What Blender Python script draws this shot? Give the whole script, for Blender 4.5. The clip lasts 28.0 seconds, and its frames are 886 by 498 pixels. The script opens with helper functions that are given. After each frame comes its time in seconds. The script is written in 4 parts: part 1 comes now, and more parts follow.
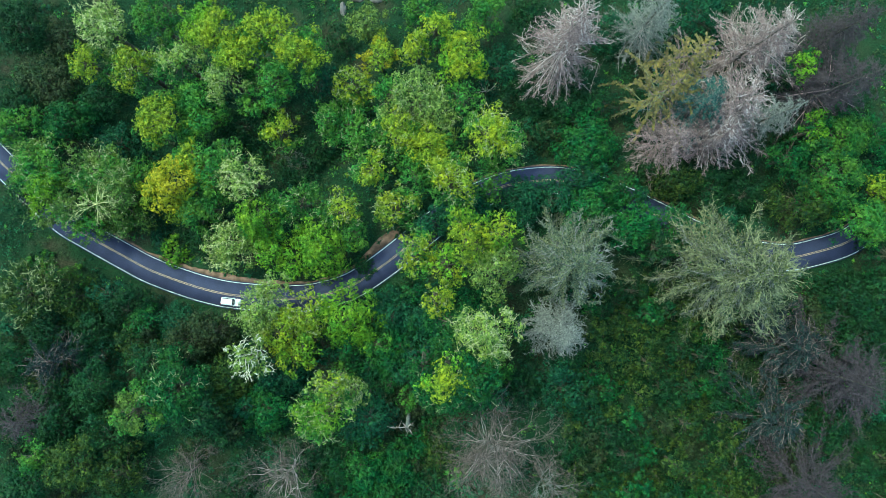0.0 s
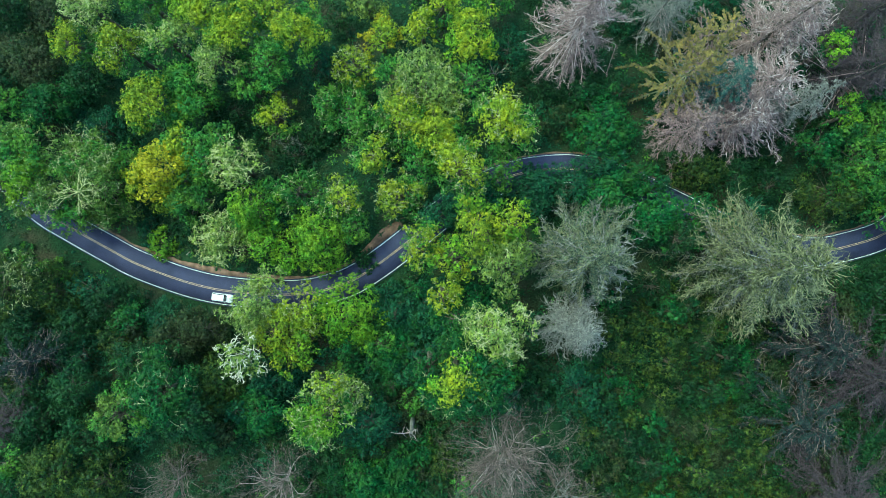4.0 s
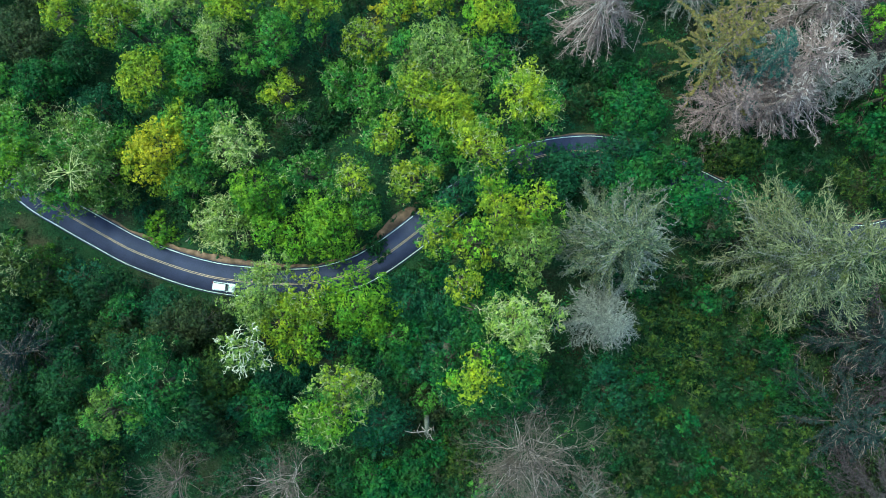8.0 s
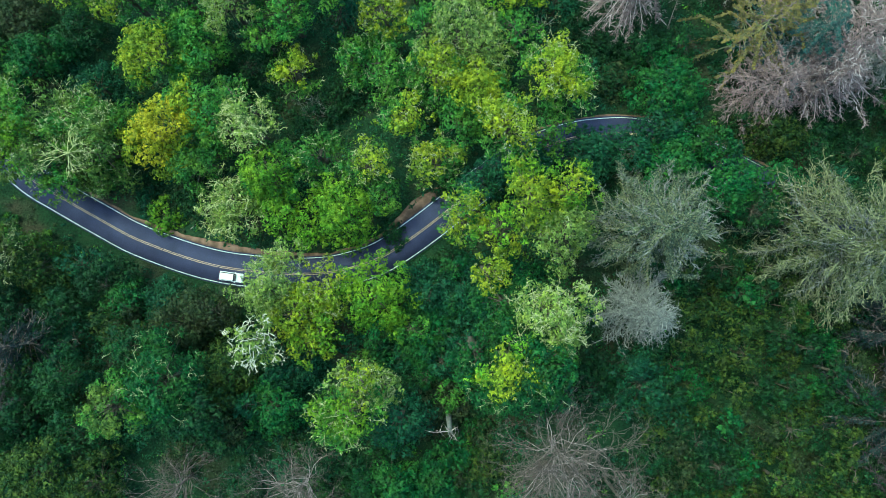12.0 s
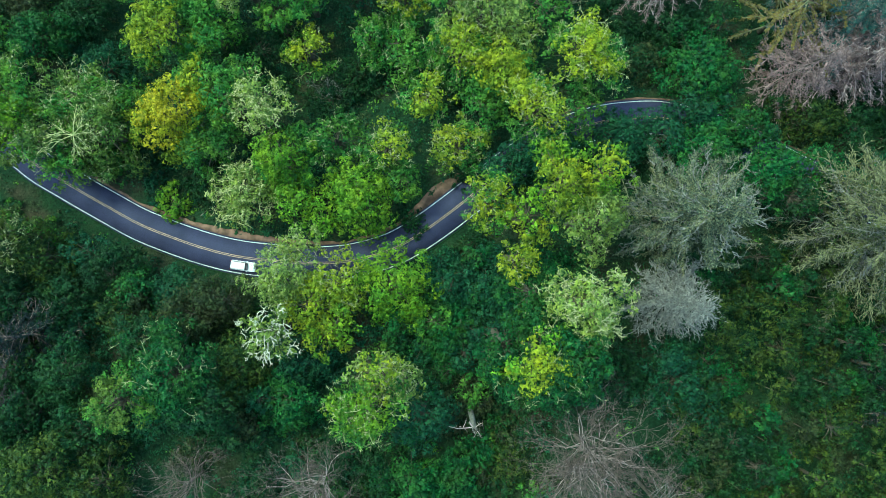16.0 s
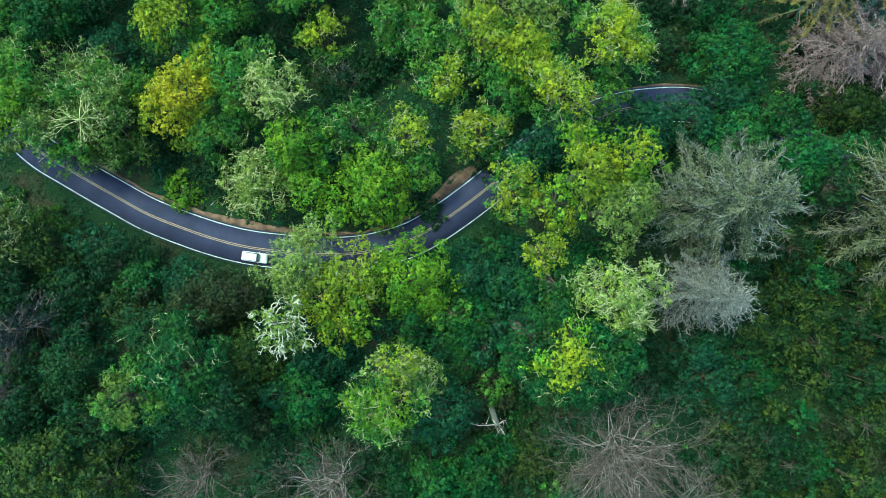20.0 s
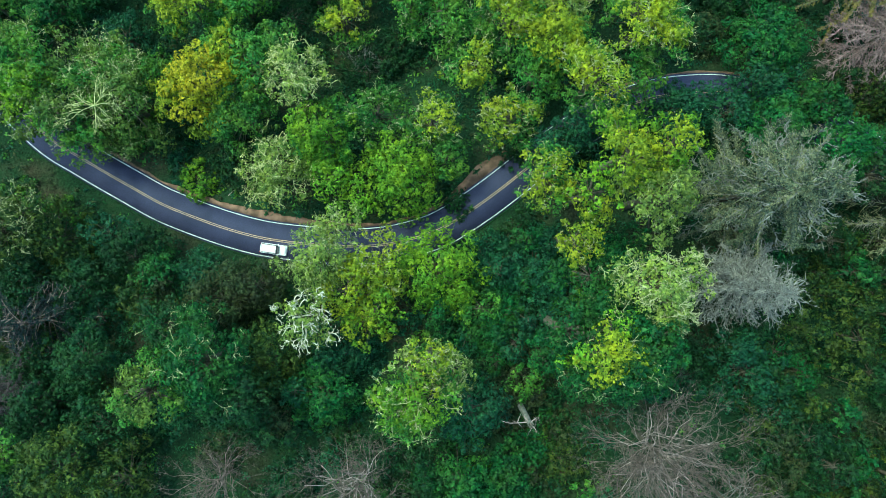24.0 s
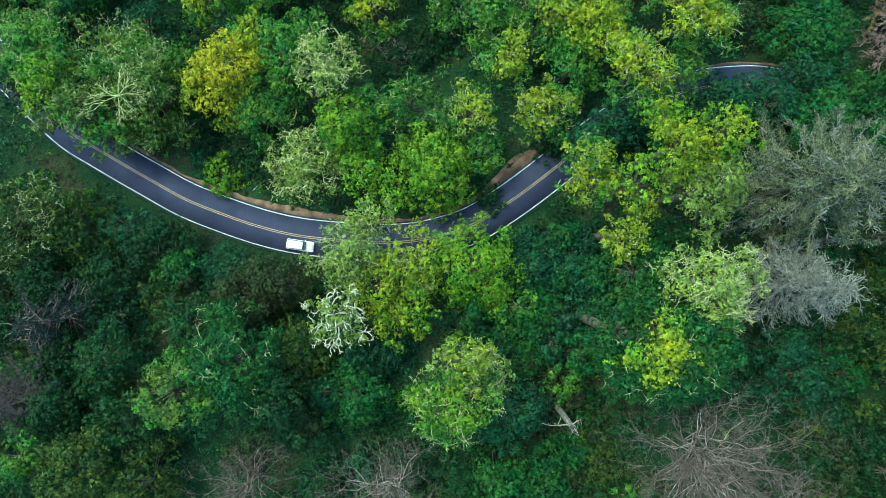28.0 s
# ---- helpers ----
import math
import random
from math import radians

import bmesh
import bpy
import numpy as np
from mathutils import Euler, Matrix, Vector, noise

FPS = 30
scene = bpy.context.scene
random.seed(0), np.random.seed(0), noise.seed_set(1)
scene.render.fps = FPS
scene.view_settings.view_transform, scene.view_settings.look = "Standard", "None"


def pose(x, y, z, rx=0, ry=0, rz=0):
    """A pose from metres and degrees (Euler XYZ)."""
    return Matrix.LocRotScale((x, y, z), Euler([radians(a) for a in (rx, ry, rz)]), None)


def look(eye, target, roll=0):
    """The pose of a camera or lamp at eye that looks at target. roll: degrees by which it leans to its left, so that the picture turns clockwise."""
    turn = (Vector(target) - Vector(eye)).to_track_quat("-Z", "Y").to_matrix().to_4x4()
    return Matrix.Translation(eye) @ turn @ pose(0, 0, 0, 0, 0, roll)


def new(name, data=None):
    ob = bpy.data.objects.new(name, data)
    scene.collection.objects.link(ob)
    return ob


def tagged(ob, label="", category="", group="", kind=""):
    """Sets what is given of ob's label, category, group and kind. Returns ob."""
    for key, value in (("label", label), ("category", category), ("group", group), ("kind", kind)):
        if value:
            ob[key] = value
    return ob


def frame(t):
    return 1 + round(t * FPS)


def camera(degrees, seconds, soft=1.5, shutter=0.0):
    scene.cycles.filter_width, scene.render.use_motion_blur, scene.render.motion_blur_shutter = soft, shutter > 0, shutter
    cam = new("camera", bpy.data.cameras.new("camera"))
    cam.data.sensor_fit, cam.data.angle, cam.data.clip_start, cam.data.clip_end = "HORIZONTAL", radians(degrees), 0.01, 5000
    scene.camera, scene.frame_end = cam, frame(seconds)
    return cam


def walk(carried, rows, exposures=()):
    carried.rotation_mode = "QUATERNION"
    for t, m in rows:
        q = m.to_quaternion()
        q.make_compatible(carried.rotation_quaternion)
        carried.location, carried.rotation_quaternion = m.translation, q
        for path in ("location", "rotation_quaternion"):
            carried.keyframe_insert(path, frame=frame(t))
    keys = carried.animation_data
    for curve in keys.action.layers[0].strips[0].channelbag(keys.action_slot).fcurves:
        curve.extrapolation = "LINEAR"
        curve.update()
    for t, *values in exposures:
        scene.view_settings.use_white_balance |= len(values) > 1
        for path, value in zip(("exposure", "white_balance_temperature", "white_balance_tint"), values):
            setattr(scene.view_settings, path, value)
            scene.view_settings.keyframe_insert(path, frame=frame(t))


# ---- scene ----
cam = camera(68.1, 28.0, 1.0)
EYE, TILT = 169.5, -90.0
ROWS = [
    (0, 0.000, 0.000, 0.000, 0.000, 0.000, 0.000),
    (1, -0.080, 2.748, -0.255, -0.053, 0.082, -0.035),
    (2, -0.385, 5.550, -0.714, -0.082, 0.106, -0.071),
    (3, -0.972, 8.362, -1.357, -0.096, 0.113, -0.106),
    (3.5, -1.365, 9.735, -1.713, -0.102, 0.116, -0.127),
    (5.5, -3.513, 14.875, -3.259, -0.121, 0.111, -0.256),
    (6, -3.950, 16.115, -3.608, -0.115, 0.099, -0.281),
    (7, -4.725, 18.565, -4.275, -0.099, 0.069, -0.326),
    (8, -5.520, 20.992, -4.915, -0.093, 0.043, -0.378),
    (9, -6.467, 23.398, -5.550, -0.096, 0.028, -0.429),
    (10, -7.619, 25.755, -6.182, -0.106, 0.016, -0.476),
    (11, -8.942, 28.023, -6.804, -0.115, 0.010, -0.527),
    (12, -10.279, 30.120, -7.419, -0.116, 0.007, -0.585),
    (12.5, -10.906, 31.067, -7.708, -0.116, -0.005, -0.615),
    (14.5, -13.111, 34.087, -8.622, -0.128, -0.181, -0.737),
    (15, -13.619, 34.752, -8.838, -0.122, -0.207, -0.757),
    (16, -14.577, 36.016, -9.294, -0.099, -0.227, -0.796),
    (17, -15.503, 37.249, -9.742, -0.080, -0.238, -0.841),
    (18, -16.450, 38.453, -10.156, -0.076, -0.267, -0.884),
    (19, -17.373, 39.630, -10.597, -0.073, -0.280, -0.916),
    (20, -18.284, 40.772, -11.054, -0.073, -0.282, -0.941),
    (21, -19.305, 41.865, -11.508, -0.083, -0.282, -0.961),
    (21.5, -19.880, 42.400, -11.740, -0.088, -0.277, -0.974),
    (23.5, -22.554, 44.533, -12.711, -0.096, -0.208, -1.054),
    (24, -23.266, 45.048, -12.913, -0.094, -0.193, -1.067),
    (25, -24.734, 46.053, -13.290, -0.087, -0.163, -1.088),
    (26, -26.228, 47.039, -13.631, -0.080, -0.137, -1.108),
    (27, -27.746, 48.017, -13.850, -0.078, -0.125, -1.127),
    (28, -29.294, 48.990, -13.897, -0.086, -0.111, -1.155),
]

walk(cam, [(t, pose(0, 0, EYE, TILT, 0, 0) @ pose(x, y, z, 90 + pitch, roll, yaw)) for t, x, y, z, yaw, pitch, roll in ROWS],
     [(0, 0.12, 5600, -32), (11, 0.08, 5650, -32), (28, 0.06, 5800, -33)])

# ---- world and light: an overcast evening sky ----
SUN_HIGH, SUN_TURN = 58.0, -50.0
world = bpy.data.worlds.new("overcast_sky")
scene.world = world
world.use_nodes = True
wn = world.node_tree
sky = wn.nodes.new("ShaderNodeTexSky")
sky.sky_type = "NISHITA"
sky.sun_disc = False
sky.sun_elevation, sky.sun_rotation = radians(SUN_HIGH), radians(SUN_TURN)
sky.dust_density, sky.ozone_density = 2.5, 1.7
wn.links.new(sky.outputs[0], wn.nodes["Background"].inputs[0])
wn.nodes["Background"].inputs[1].default_value = 0.5
sun_data = bpy.data.lights.new("sun", "SUN")
sun_data.energy, sun_data.angle, sun_data.color = 1.9, radians(12), (0.98, 0.95, 0.66)
sun = new("sun", sun_data)
sun.matrix_world = look((-60 * math.sin(radians(-SUN_TURN)), 60 * math.cos(radians(SUN_TURN)), 60 * math.tan(radians(SUN_HIGH))), (0, 0, 0))

# ---- materials ----
rng = np.random.default_rng(7)


def shader(name, rough=0.8, spec=0.2):
    m = bpy.data.materials.new(name)
    m.use_nodes = True
    b = m.node_tree.nodes["Principled BSDF"]
    b.inputs["Roughness"].default_value = rough
    b.inputs["Specular IOR Level"].default_value = spec
    return m, m.node_tree.nodes, m.node_tree.links, b


def ramp(nodes, stops):
    r = nodes.new("ShaderNodeValToRGB")
    e = r.color_ramp.elements
    while len(e) < len(stops):
        e.new(0.5)
    for k, (at, c) in enumerate(stops):
        e[k].position, e[k].color = at, (*c, 1)
    return r


def noise_at(nodes, links, scale, detail=4.0, space="Object"):
    tc = nodes.new("ShaderNodeTexCoord")
    n = nodes.new("ShaderNodeTexNoise")
    n.inputs["Scale"].default_value, n.inputs["Detail"].default_value = scale, detail
    if space == "World":
        g = nodes.new("ShaderNodeNewGeometry")
        links.new(g.outputs["Position"], n.inputs["Vector"])
    else:
        links.new(tc.outputs[space], n.inputs["Vector"])
    return n


def mixed(nodes, links, a, b, fac, kind="MIX"):
    mx = nodes.new("ShaderNodeMix")
    mx.data_type, mx.blend_type = "RGBA", kind
    if isinstance(fac, float):
        mx.inputs[0].default_value = fac
    else:
        links.new(fac, mx.inputs[0])
    links.new(a, mx.inputs[6])
    if isinstance(b, tuple):
        mx.inputs[7].default_value = (*b, 1)
    else:
        links.new(b, mx.inputs[7])
    return mx.outputs[2]


def leaf_material(name, dark, mid, light, patch, amount=0.5, scale=0.28, spread=0.45):
    """Leaves: every leaf its own tone, and boughs of another hue through the crown."""
    m, nodes, links, b = shader(name, 0.62, 0.22)
    geo = nodes.new("ShaderNodeNewGeometry")
    dark, light = [tuple(u + spread * (w - u) for u, w in zip(mid, c)) for c in (dark, light)]
    r = ramp(nodes, ((0.0, dark), (0.5, mid), (1.0, light)))
    links.new(geo.outputs["Random Per Island"], r.inputs[0])
    amount = amount * 0.75
    n = noise_at(nodes, links, scale, 3.0, "World")
    cut = ramp(nodes, ((0.42, (0, 0, 0)), (0.62, (amount, amount, amount))))
    links.new(n.outputs[0], cut.inputs[0])
    c = mixed(nodes, links, r.outputs[0], patch, cut.outputs[0])
    tone = noise_at(nodes, links, 0.8, 3.0, "World")
    tr_ = ramp(nodes, ((0.36, (0.54, 0.62, 0.78)), (0.5, (1.0, 1.03, 1.1)), (0.64, (1.66, 1.6, 1.48))))
    links.new(tone.outputs[0], tr_.inputs[0])
    c = mixed(nodes, links, c, tr_.outputs[0], 1.0, "MULTIPLY")
    info = nodes.new("ShaderNodeObjectInfo")
    hsv = nodes.new("ShaderNodeHueSaturation")
    mr = nodes.new("ShaderNodeMapRange")
    mr.inputs[3].default_value, mr.inputs[4].default_value = 0.8, 1.2
    links.new(info.outputs["Random"], mr.inputs[0])
    links.new(mr.outputs[0], hsv.inputs["Value"])
    links.new(c, hsv.inputs["Color"])
    links.new(hsv.outputs[0], b.inputs["Base Color"])
    tr = nodes.new("ShaderNodeBsdfTranslucent")
    links.new(hsv.outputs[0], tr.inputs[0])
    ms = nodes.new("ShaderNodeMixShader")
    ms.inputs[0].default_value = 0.26
    links.new(b.outputs[0], ms.inputs[1])
    links.new(tr.outputs[0], ms.inputs[2])
    links.new(ms.outputs[0], nodes["Material Output"].inputs[0])
    return m


def bark_material(name, a, c, scale=1.5):
    m, nodes, links, b = shader(name, 0.9, 0.15)
    n = noise_at(nodes, links, scale, 6.0, "World")
    r = ramp(nodes, ((0.3, a), (0.7, c)))
    links.new(n.outputs[0], r.inputs[0])
    geo = nodes.new("ShaderNodeNewGeometry")
    hsv = nodes.new("ShaderNodeHueSaturation")
    mr = nodes.new("ShaderNodeMapRange")
    mr.inputs[3].default_value, mr.inputs[4].default_value = 0.65, 1.3
    links.new(geo.outputs["Random Per Island"], mr.inputs[0])
    links.new(mr.outputs[0], hsv.inputs["Value"])
    links.new(r.outputs[0], hsv.inputs["Color"])
    links.new(hsv.outputs[0], b.inputs["Base Color"])
    bump = nodes.new("ShaderNodeBump")
    bump.inputs["Strength"].default_value = 0.4
    links.new(n.outputs[0], bump.inputs["Height"])
    links.new(bump.outputs[0], b.inputs["Normal"])
    return m


TONE = {"green": "fresh green", "bright": "bright green", "yellow": "yellow-green", "golden": "golden", "pale": "pale lichened green", "teal": "blue-green",
        "dark": "dark green", "olive": "dull olive", "deep": "deep green", "moss": "mossy green", "sage": "sage green"}
LEAF = {
    "green": leaf_material("green_leaves", (0.015, 0.058, 0.015), (0.05, 0.14, 0.022), (0.12, 0.255, 0.036), (0.155, 0.22, 0.016), 0.6),
    "bright": leaf_material("bright_green_leaves", (0.036, 0.098, 0.01), (0.104, 0.21, 0.014), (0.21, 0.335, 0.024), (0.24, 0.3, 0.013), 0.6),
    "yellow": leaf_material("yellow_green_leaves", (0.052, 0.105, 0.01), (0.165, 0.222, 0.015), (0.315, 0.365, 0.028), (0.32, 0.31, 0.012), 0.7),
    "golden": leaf_material("golden_leaves", (0.17, 0.15, 0.01), (0.36, 0.3, 0.014), (0.5, 0.41, 0.02), (0.2, 0.27, 0.015), 0.6),
    "pale": leaf_material("pale_lichen_green_leaves", (0.06, 0.11, 0.02), (0.16, 0.215, 0.045), (0.31, 0.35, 0.09), (0.2, 0.235, 0.025), 0.6),
    "sage": leaf_material("sage_green_leaves", (0.026, 0.055, 0.012), (0.07, 0.122, 0.02), (0.15, 0.205, 0.04), (0.13, 0.155, 0.02), 0.6),
    # teal, dark, olive, deep: dark greens dimmed further, painting in lens edge darkening
    "teal": leaf_material("blue_green_leaves", (0.009, 0.038, 0.019), (0.018, 0.068, 0.03), (0.04, 0.112, 0.046), (0.034, 0.088, 0.024), spread=0.6),
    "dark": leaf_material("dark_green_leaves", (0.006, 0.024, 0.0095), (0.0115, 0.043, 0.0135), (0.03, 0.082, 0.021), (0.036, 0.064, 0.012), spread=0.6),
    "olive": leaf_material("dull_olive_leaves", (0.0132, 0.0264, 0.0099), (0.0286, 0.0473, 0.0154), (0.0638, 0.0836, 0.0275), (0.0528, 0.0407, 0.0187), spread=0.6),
    "deep": leaf_material("deep_green_leaves", (0.006, 0.036, 0.012), (0.016, 0.075, 0.018), (0.045, 0.135, 0.028), (0.06, 0.11, 0.01), 0.5, spread=0.6),
    "moss": leaf_material("mossy_green_leaves", (0.01, 0.034, 0.01), (0.019, 0.046, 0.01), (0.06, 0.098, 0.015), (0.078, 0.088, 0.01), 0.7, 0.4, spread=0.8),
    "needle_olive": leaf_material("olive_needles", (0.02, 0.036, 0.014), (0.052, 0.072, 0.023), (0.16, 0.18, 0.06), (0.12, 0.115, 0.024), spread=1.0),
    "needle_grey": leaf_material("grey_green_needles", (0.016, 0.027, 0.015), (0.056, 0.074, 0.042), (0.18, 0.2, 0.12), (0.1, 0.11, 0.075), spread=1.0),
    "needle_teal": leaf_material("blue_green_needles", (0.012, 0.055, 0.045), (0.04, 0.11, 0.09), (0.1, 0.2, 0.16), (0.09, 0.13, 0.11)),
    "needle_dark": leaf_material("dark_blue_needles", (0.006, 0.017, 0.014), (0.014, 0.032, 0.026), (0.036, 0.062, 0.052), (0.03, 0.036, 0.036)),
    "needle_gold": leaf_material("golden_olive_needles", (0.08, 0.072, 0.022), (0.2, 0.165, 0.05), (0.36, 0.3, 0.095), (0.26, 0.18, 0.04), 0.5),
}
BARK = {
    "brown": bark_material("brown_bark", (0.05, 0.04, 0.03), (0.14, 0.12, 0.09)),
    "white": bark_material("bleached_white_wood", (0.42, 0.38, 0.29), (0.72, 0.67, 0.52)),
    "pale": bark_material("pale_lichened_bark", (0.34, 0.35, 0.13), (0.64, 0.62, 0.29)),
    "silver": bark_material("silver_dead_wood", (0.25, 0.18, 0.17), (0.52, 0.405, 0.38)),
    "pink": bark_material("pinkish_dead_twigs", (0.12, 0.08, 0.077), (0.34, 0.228, 0.22)),
    "cream": bark_material("cream_lichened_twigs", (0.29, 0.29, 0.13), (0.53, 0.52, 0.28)),
    "grey": bark_material("grey_dead_twigs", (0.1, 0.095, 0.085), (0.26, 0.245, 0.215)),
    "olive": bark_material("lichened_olive_twigs", (0.1, 0.102, 0.05), (0.27, 0.265, 0.14)),
    "dun": bark_material("dun_dead_twigs", (0.06, 0.044, 0.039), (0.2, 0.148, 0.13)),
    "plum": bark_material("dark_plum_twigs", (0.026, 0.019, 0.022), (0.088, 0.066, 0.072)),
}

m, nodes, links, b = shader("forest_floor", 0.95, 0.1)
n1 = noise_at(nodes, links, 0.09, 6.0, "World")
r1 = ramp(nodes, ((0.35, (0.011, 0.028, 0.013)), (0.5, (0.018, 0.04, 0.016)), (0.68, (0.042, 0.04, 0.023))))
links.new(n1.outputs[0], r1.inputs[0])
n2 = noise_at(nodes, links, 2.2, 8.0, "World")
r2 = ramp(nodes, ((0.3, (0.45, 0.45, 0.45)), (0.7, (1.25, 1.25, 1.25))))
links.new(n2.outputs[0], r2.inputs[0])
links.new(mixed(nodes, links, r1.outputs[0], r2.outputs[0], 1.0, "MULTIPLY"), b.inputs["Base Color"])
bump = nodes.new("ShaderNodeBump")
bump.inputs["Strength"].default_value, bump.inputs["Distance"].default_value = 0.8, 0.3
links.new(n2.outputs[0], bump.inputs["Height"])
links.new(bump.outputs[0], b.inputs["Normal"])
FLOOR = m

m, nodes, links, b = shader("asphalt", 0.75, 0.3)
n1 = noise_at(nodes, links, 0.22, 5.0, "World")
r1 = ramp(nodes, ((0.3, (0.021, 0.023, 0.056)), (0.7, (0.036, 0.038, 0.084))))
links.new(n1.outputs[0], r1.inputs[0])
n2 = noise_at(nodes, links, 14.0, 4.0, "World")
r2 = ramp(nodes, ((0.35, (0.7, 0.7, 0.7)), (0.65, (1.25, 1.25, 1.25))))
links.new(n2.outputs[0], r2.inputs[0])
links.new(mixed(nodes, links, r1.outputs[0], r2.outputs[0], 1.0, "MULTIPLY"), b.inputs["Base Color"])
bump = nodes.new("ShaderNodeBump")
bump.inputs["Strength"].default_value, bump.inputs["Distance"].default_value = 0.3, 0.01
links.new(n2.outputs[0], bump.inputs["Height"])
links.new(bump.outputs[0], b.inputs["Normal"])
ASPHALT = m


def plain(name, a, c, scale, rough=0.7, spec=0.3, metal=0.0):
    m, nodes, links, b = shader(name, rough, spec)
    n = noise_at(nodes, links, scale, 6.0, "World")
    r = ramp(nodes, ((0.35, a), (0.65, c)))
    links.new(n.outputs[0], r.inputs[0])
    links.new(r.outputs[0], b.inputs["Base Color"])
    b.inputs["Metallic"].default_value = metal
    return m


WHITE_LINE = plain("worn_white_road_paint", (0.55, 0.56, 0.55), (0.78, 0.78, 0.76), 1.2)
YELLOW_LINE = plain("worn_yellow_road_paint", (0.36, 0.25, 0.15), (0.52, 0.37, 0.23), 1.5)
DIRT = plain("red_brown_dirt", (0.095, 0.06, 0.042), (0.25, 0.15, 0.105), 0.6, 0.95, 0.1)
PATCH = plain("pale_tar_scuff", (0.12, 0.13, 0.15), (0.2, 0.21, 0.23), 3.0)
ROCK = plain("pale_pinkish_rock", (0.1, 0.085, 0.08), (0.2, 0.17, 0.165), 0.8, 0.9, 0.15)

# ---- helpers ----


def mesh_from(name, verts, faces, material, smooth=False):
    me = bpy.data.meshes.new(name)
    verts = np.asarray(verts, dtype=np.float32).reshape(-1, 3)
    me.vertices.add(len(verts))
    me.vertices.foreach_set("co", verts.ravel())
    sizes = np.concatenate([np.full(len(f), f.shape[1]) for f in faces]) if faces else np.zeros(0, int)
    loops = np.concatenate([f.ravel() for f in faces])
    me.loops.add(len(loops))
    me.loops.foreach_set("vertex_index", loops.astype(np.int32))
    me.polygons.add(len(sizes))
    me.polygons.foreach_set("loop_start", np.concatenate(([0], np.cumsum(sizes)[:-1])).astype(np.int32))
    me.update(calc_edges=True)
    me.materials.append(material)
    if smooth:
        me.polygons.foreach_set("use_smooth", np.ones(len(sizes), dtype=bool))
    return me


def piece(name, me, parent, label="", kind=""):
    ob = new(name, me)
    ob.parent = parent
    return tagged(ob, label, kind=kind)


def part(name, bm, material, parent, label=""):
    me = bpy.data.meshes.new(name)
    bm.to_mesh(me)
    bm.free()
    me.materials.append(material)
    return piece(name, me, parent, label)


def thing(name, x, y, z, label, category, group=""):
    ob = new(name)
    ob.location = (x, y, z)
    ob.empty_display_size = 0.5
    return tagged(ob, label, category, group)


def leaf_quads(centres, normals, length, width):
    """One diamond-shaped leaf spray at each centre, facing along its normal."""
    n = len(centres)
    normals = normals / (np.linalg.norm(normals, axis=1, keepdims=True) + 1e-9)
    r = rng.normal(size=(n, 3))
    u = np.cross(normals, r)
    u /= np.linalg.norm(u, axis=1, keepdims=True) + 1e-9
    w = np.cross(normals, u)
    L = (length * rng.uniform(0.65, 1.35, n))[:, None]
    W = (width * rng.uniform(0.7, 1.3, n))[:, None]
    v = np.stack([centres - u * L * 0.5 - w * W * 0.5, centres - u * L * 0.4 + w * W * 0.5, centres + u * L * 0.6 + normals * W * 0.2], axis=1)
    return v.reshape(-1, 3), np.arange(3 * n).reshape(-1, 3)


def spikes(starts, ends, r0):
    """Short twigs that run out to a point."""
    starts, ends = np.asarray(starts, float).reshape(-1, 3), np.asarray(ends, float).reshape(-1, 3)
    n = len(starts)
    d = ends - starts
    d /= np.linalg.norm(d, axis=1, keepdims=True) + 1e-9
    a = np.cross(d, np.where(np.abs(d[:, 2:3]) > 0.9, [[1.0, 0, 0]], [[0, 0, 1.0]]))
    a /= np.linalg.norm(a, axis=1, keepdims=True) + 1e-9
    c = np.cross(d, a)
    v = np.stack([starts + a * r0, starts - a * 0.5 * r0 + c * 0.87 * r0, starts - a * 0.5 * r0 - c * 0.87 * r0, ends], axis=1)
    f = (np.arange(n)[:, None, None] * 4 + np.array([[0, 1, 3], [1, 2, 3], [2, 0, 3]])[None]).reshape(-1, 3)
    return v.reshape(-1, 3), f


def slivers(starts, ends, width):
    """The finest twigs, one narrow blade each."""
    starts, ends = np.asarray(starts, float).reshape(-1, 3), np.asarray(ends, float).reshape(-1, 3)
    d = ends - starts
    a = np.cross(d, rng.normal(size=d.shape) * 0.4 + [0, 0, 1])
    a /= np.linalg.norm(a, axis=1, keepdims=True) + 1e-9
    v = np.stack([starts - a * width * 0.5, starts + a * width * 0.5, ends], axis=1)
    return v.reshape(-1, 3), np.arange(3 * len(starts)).reshape(-1, 3)


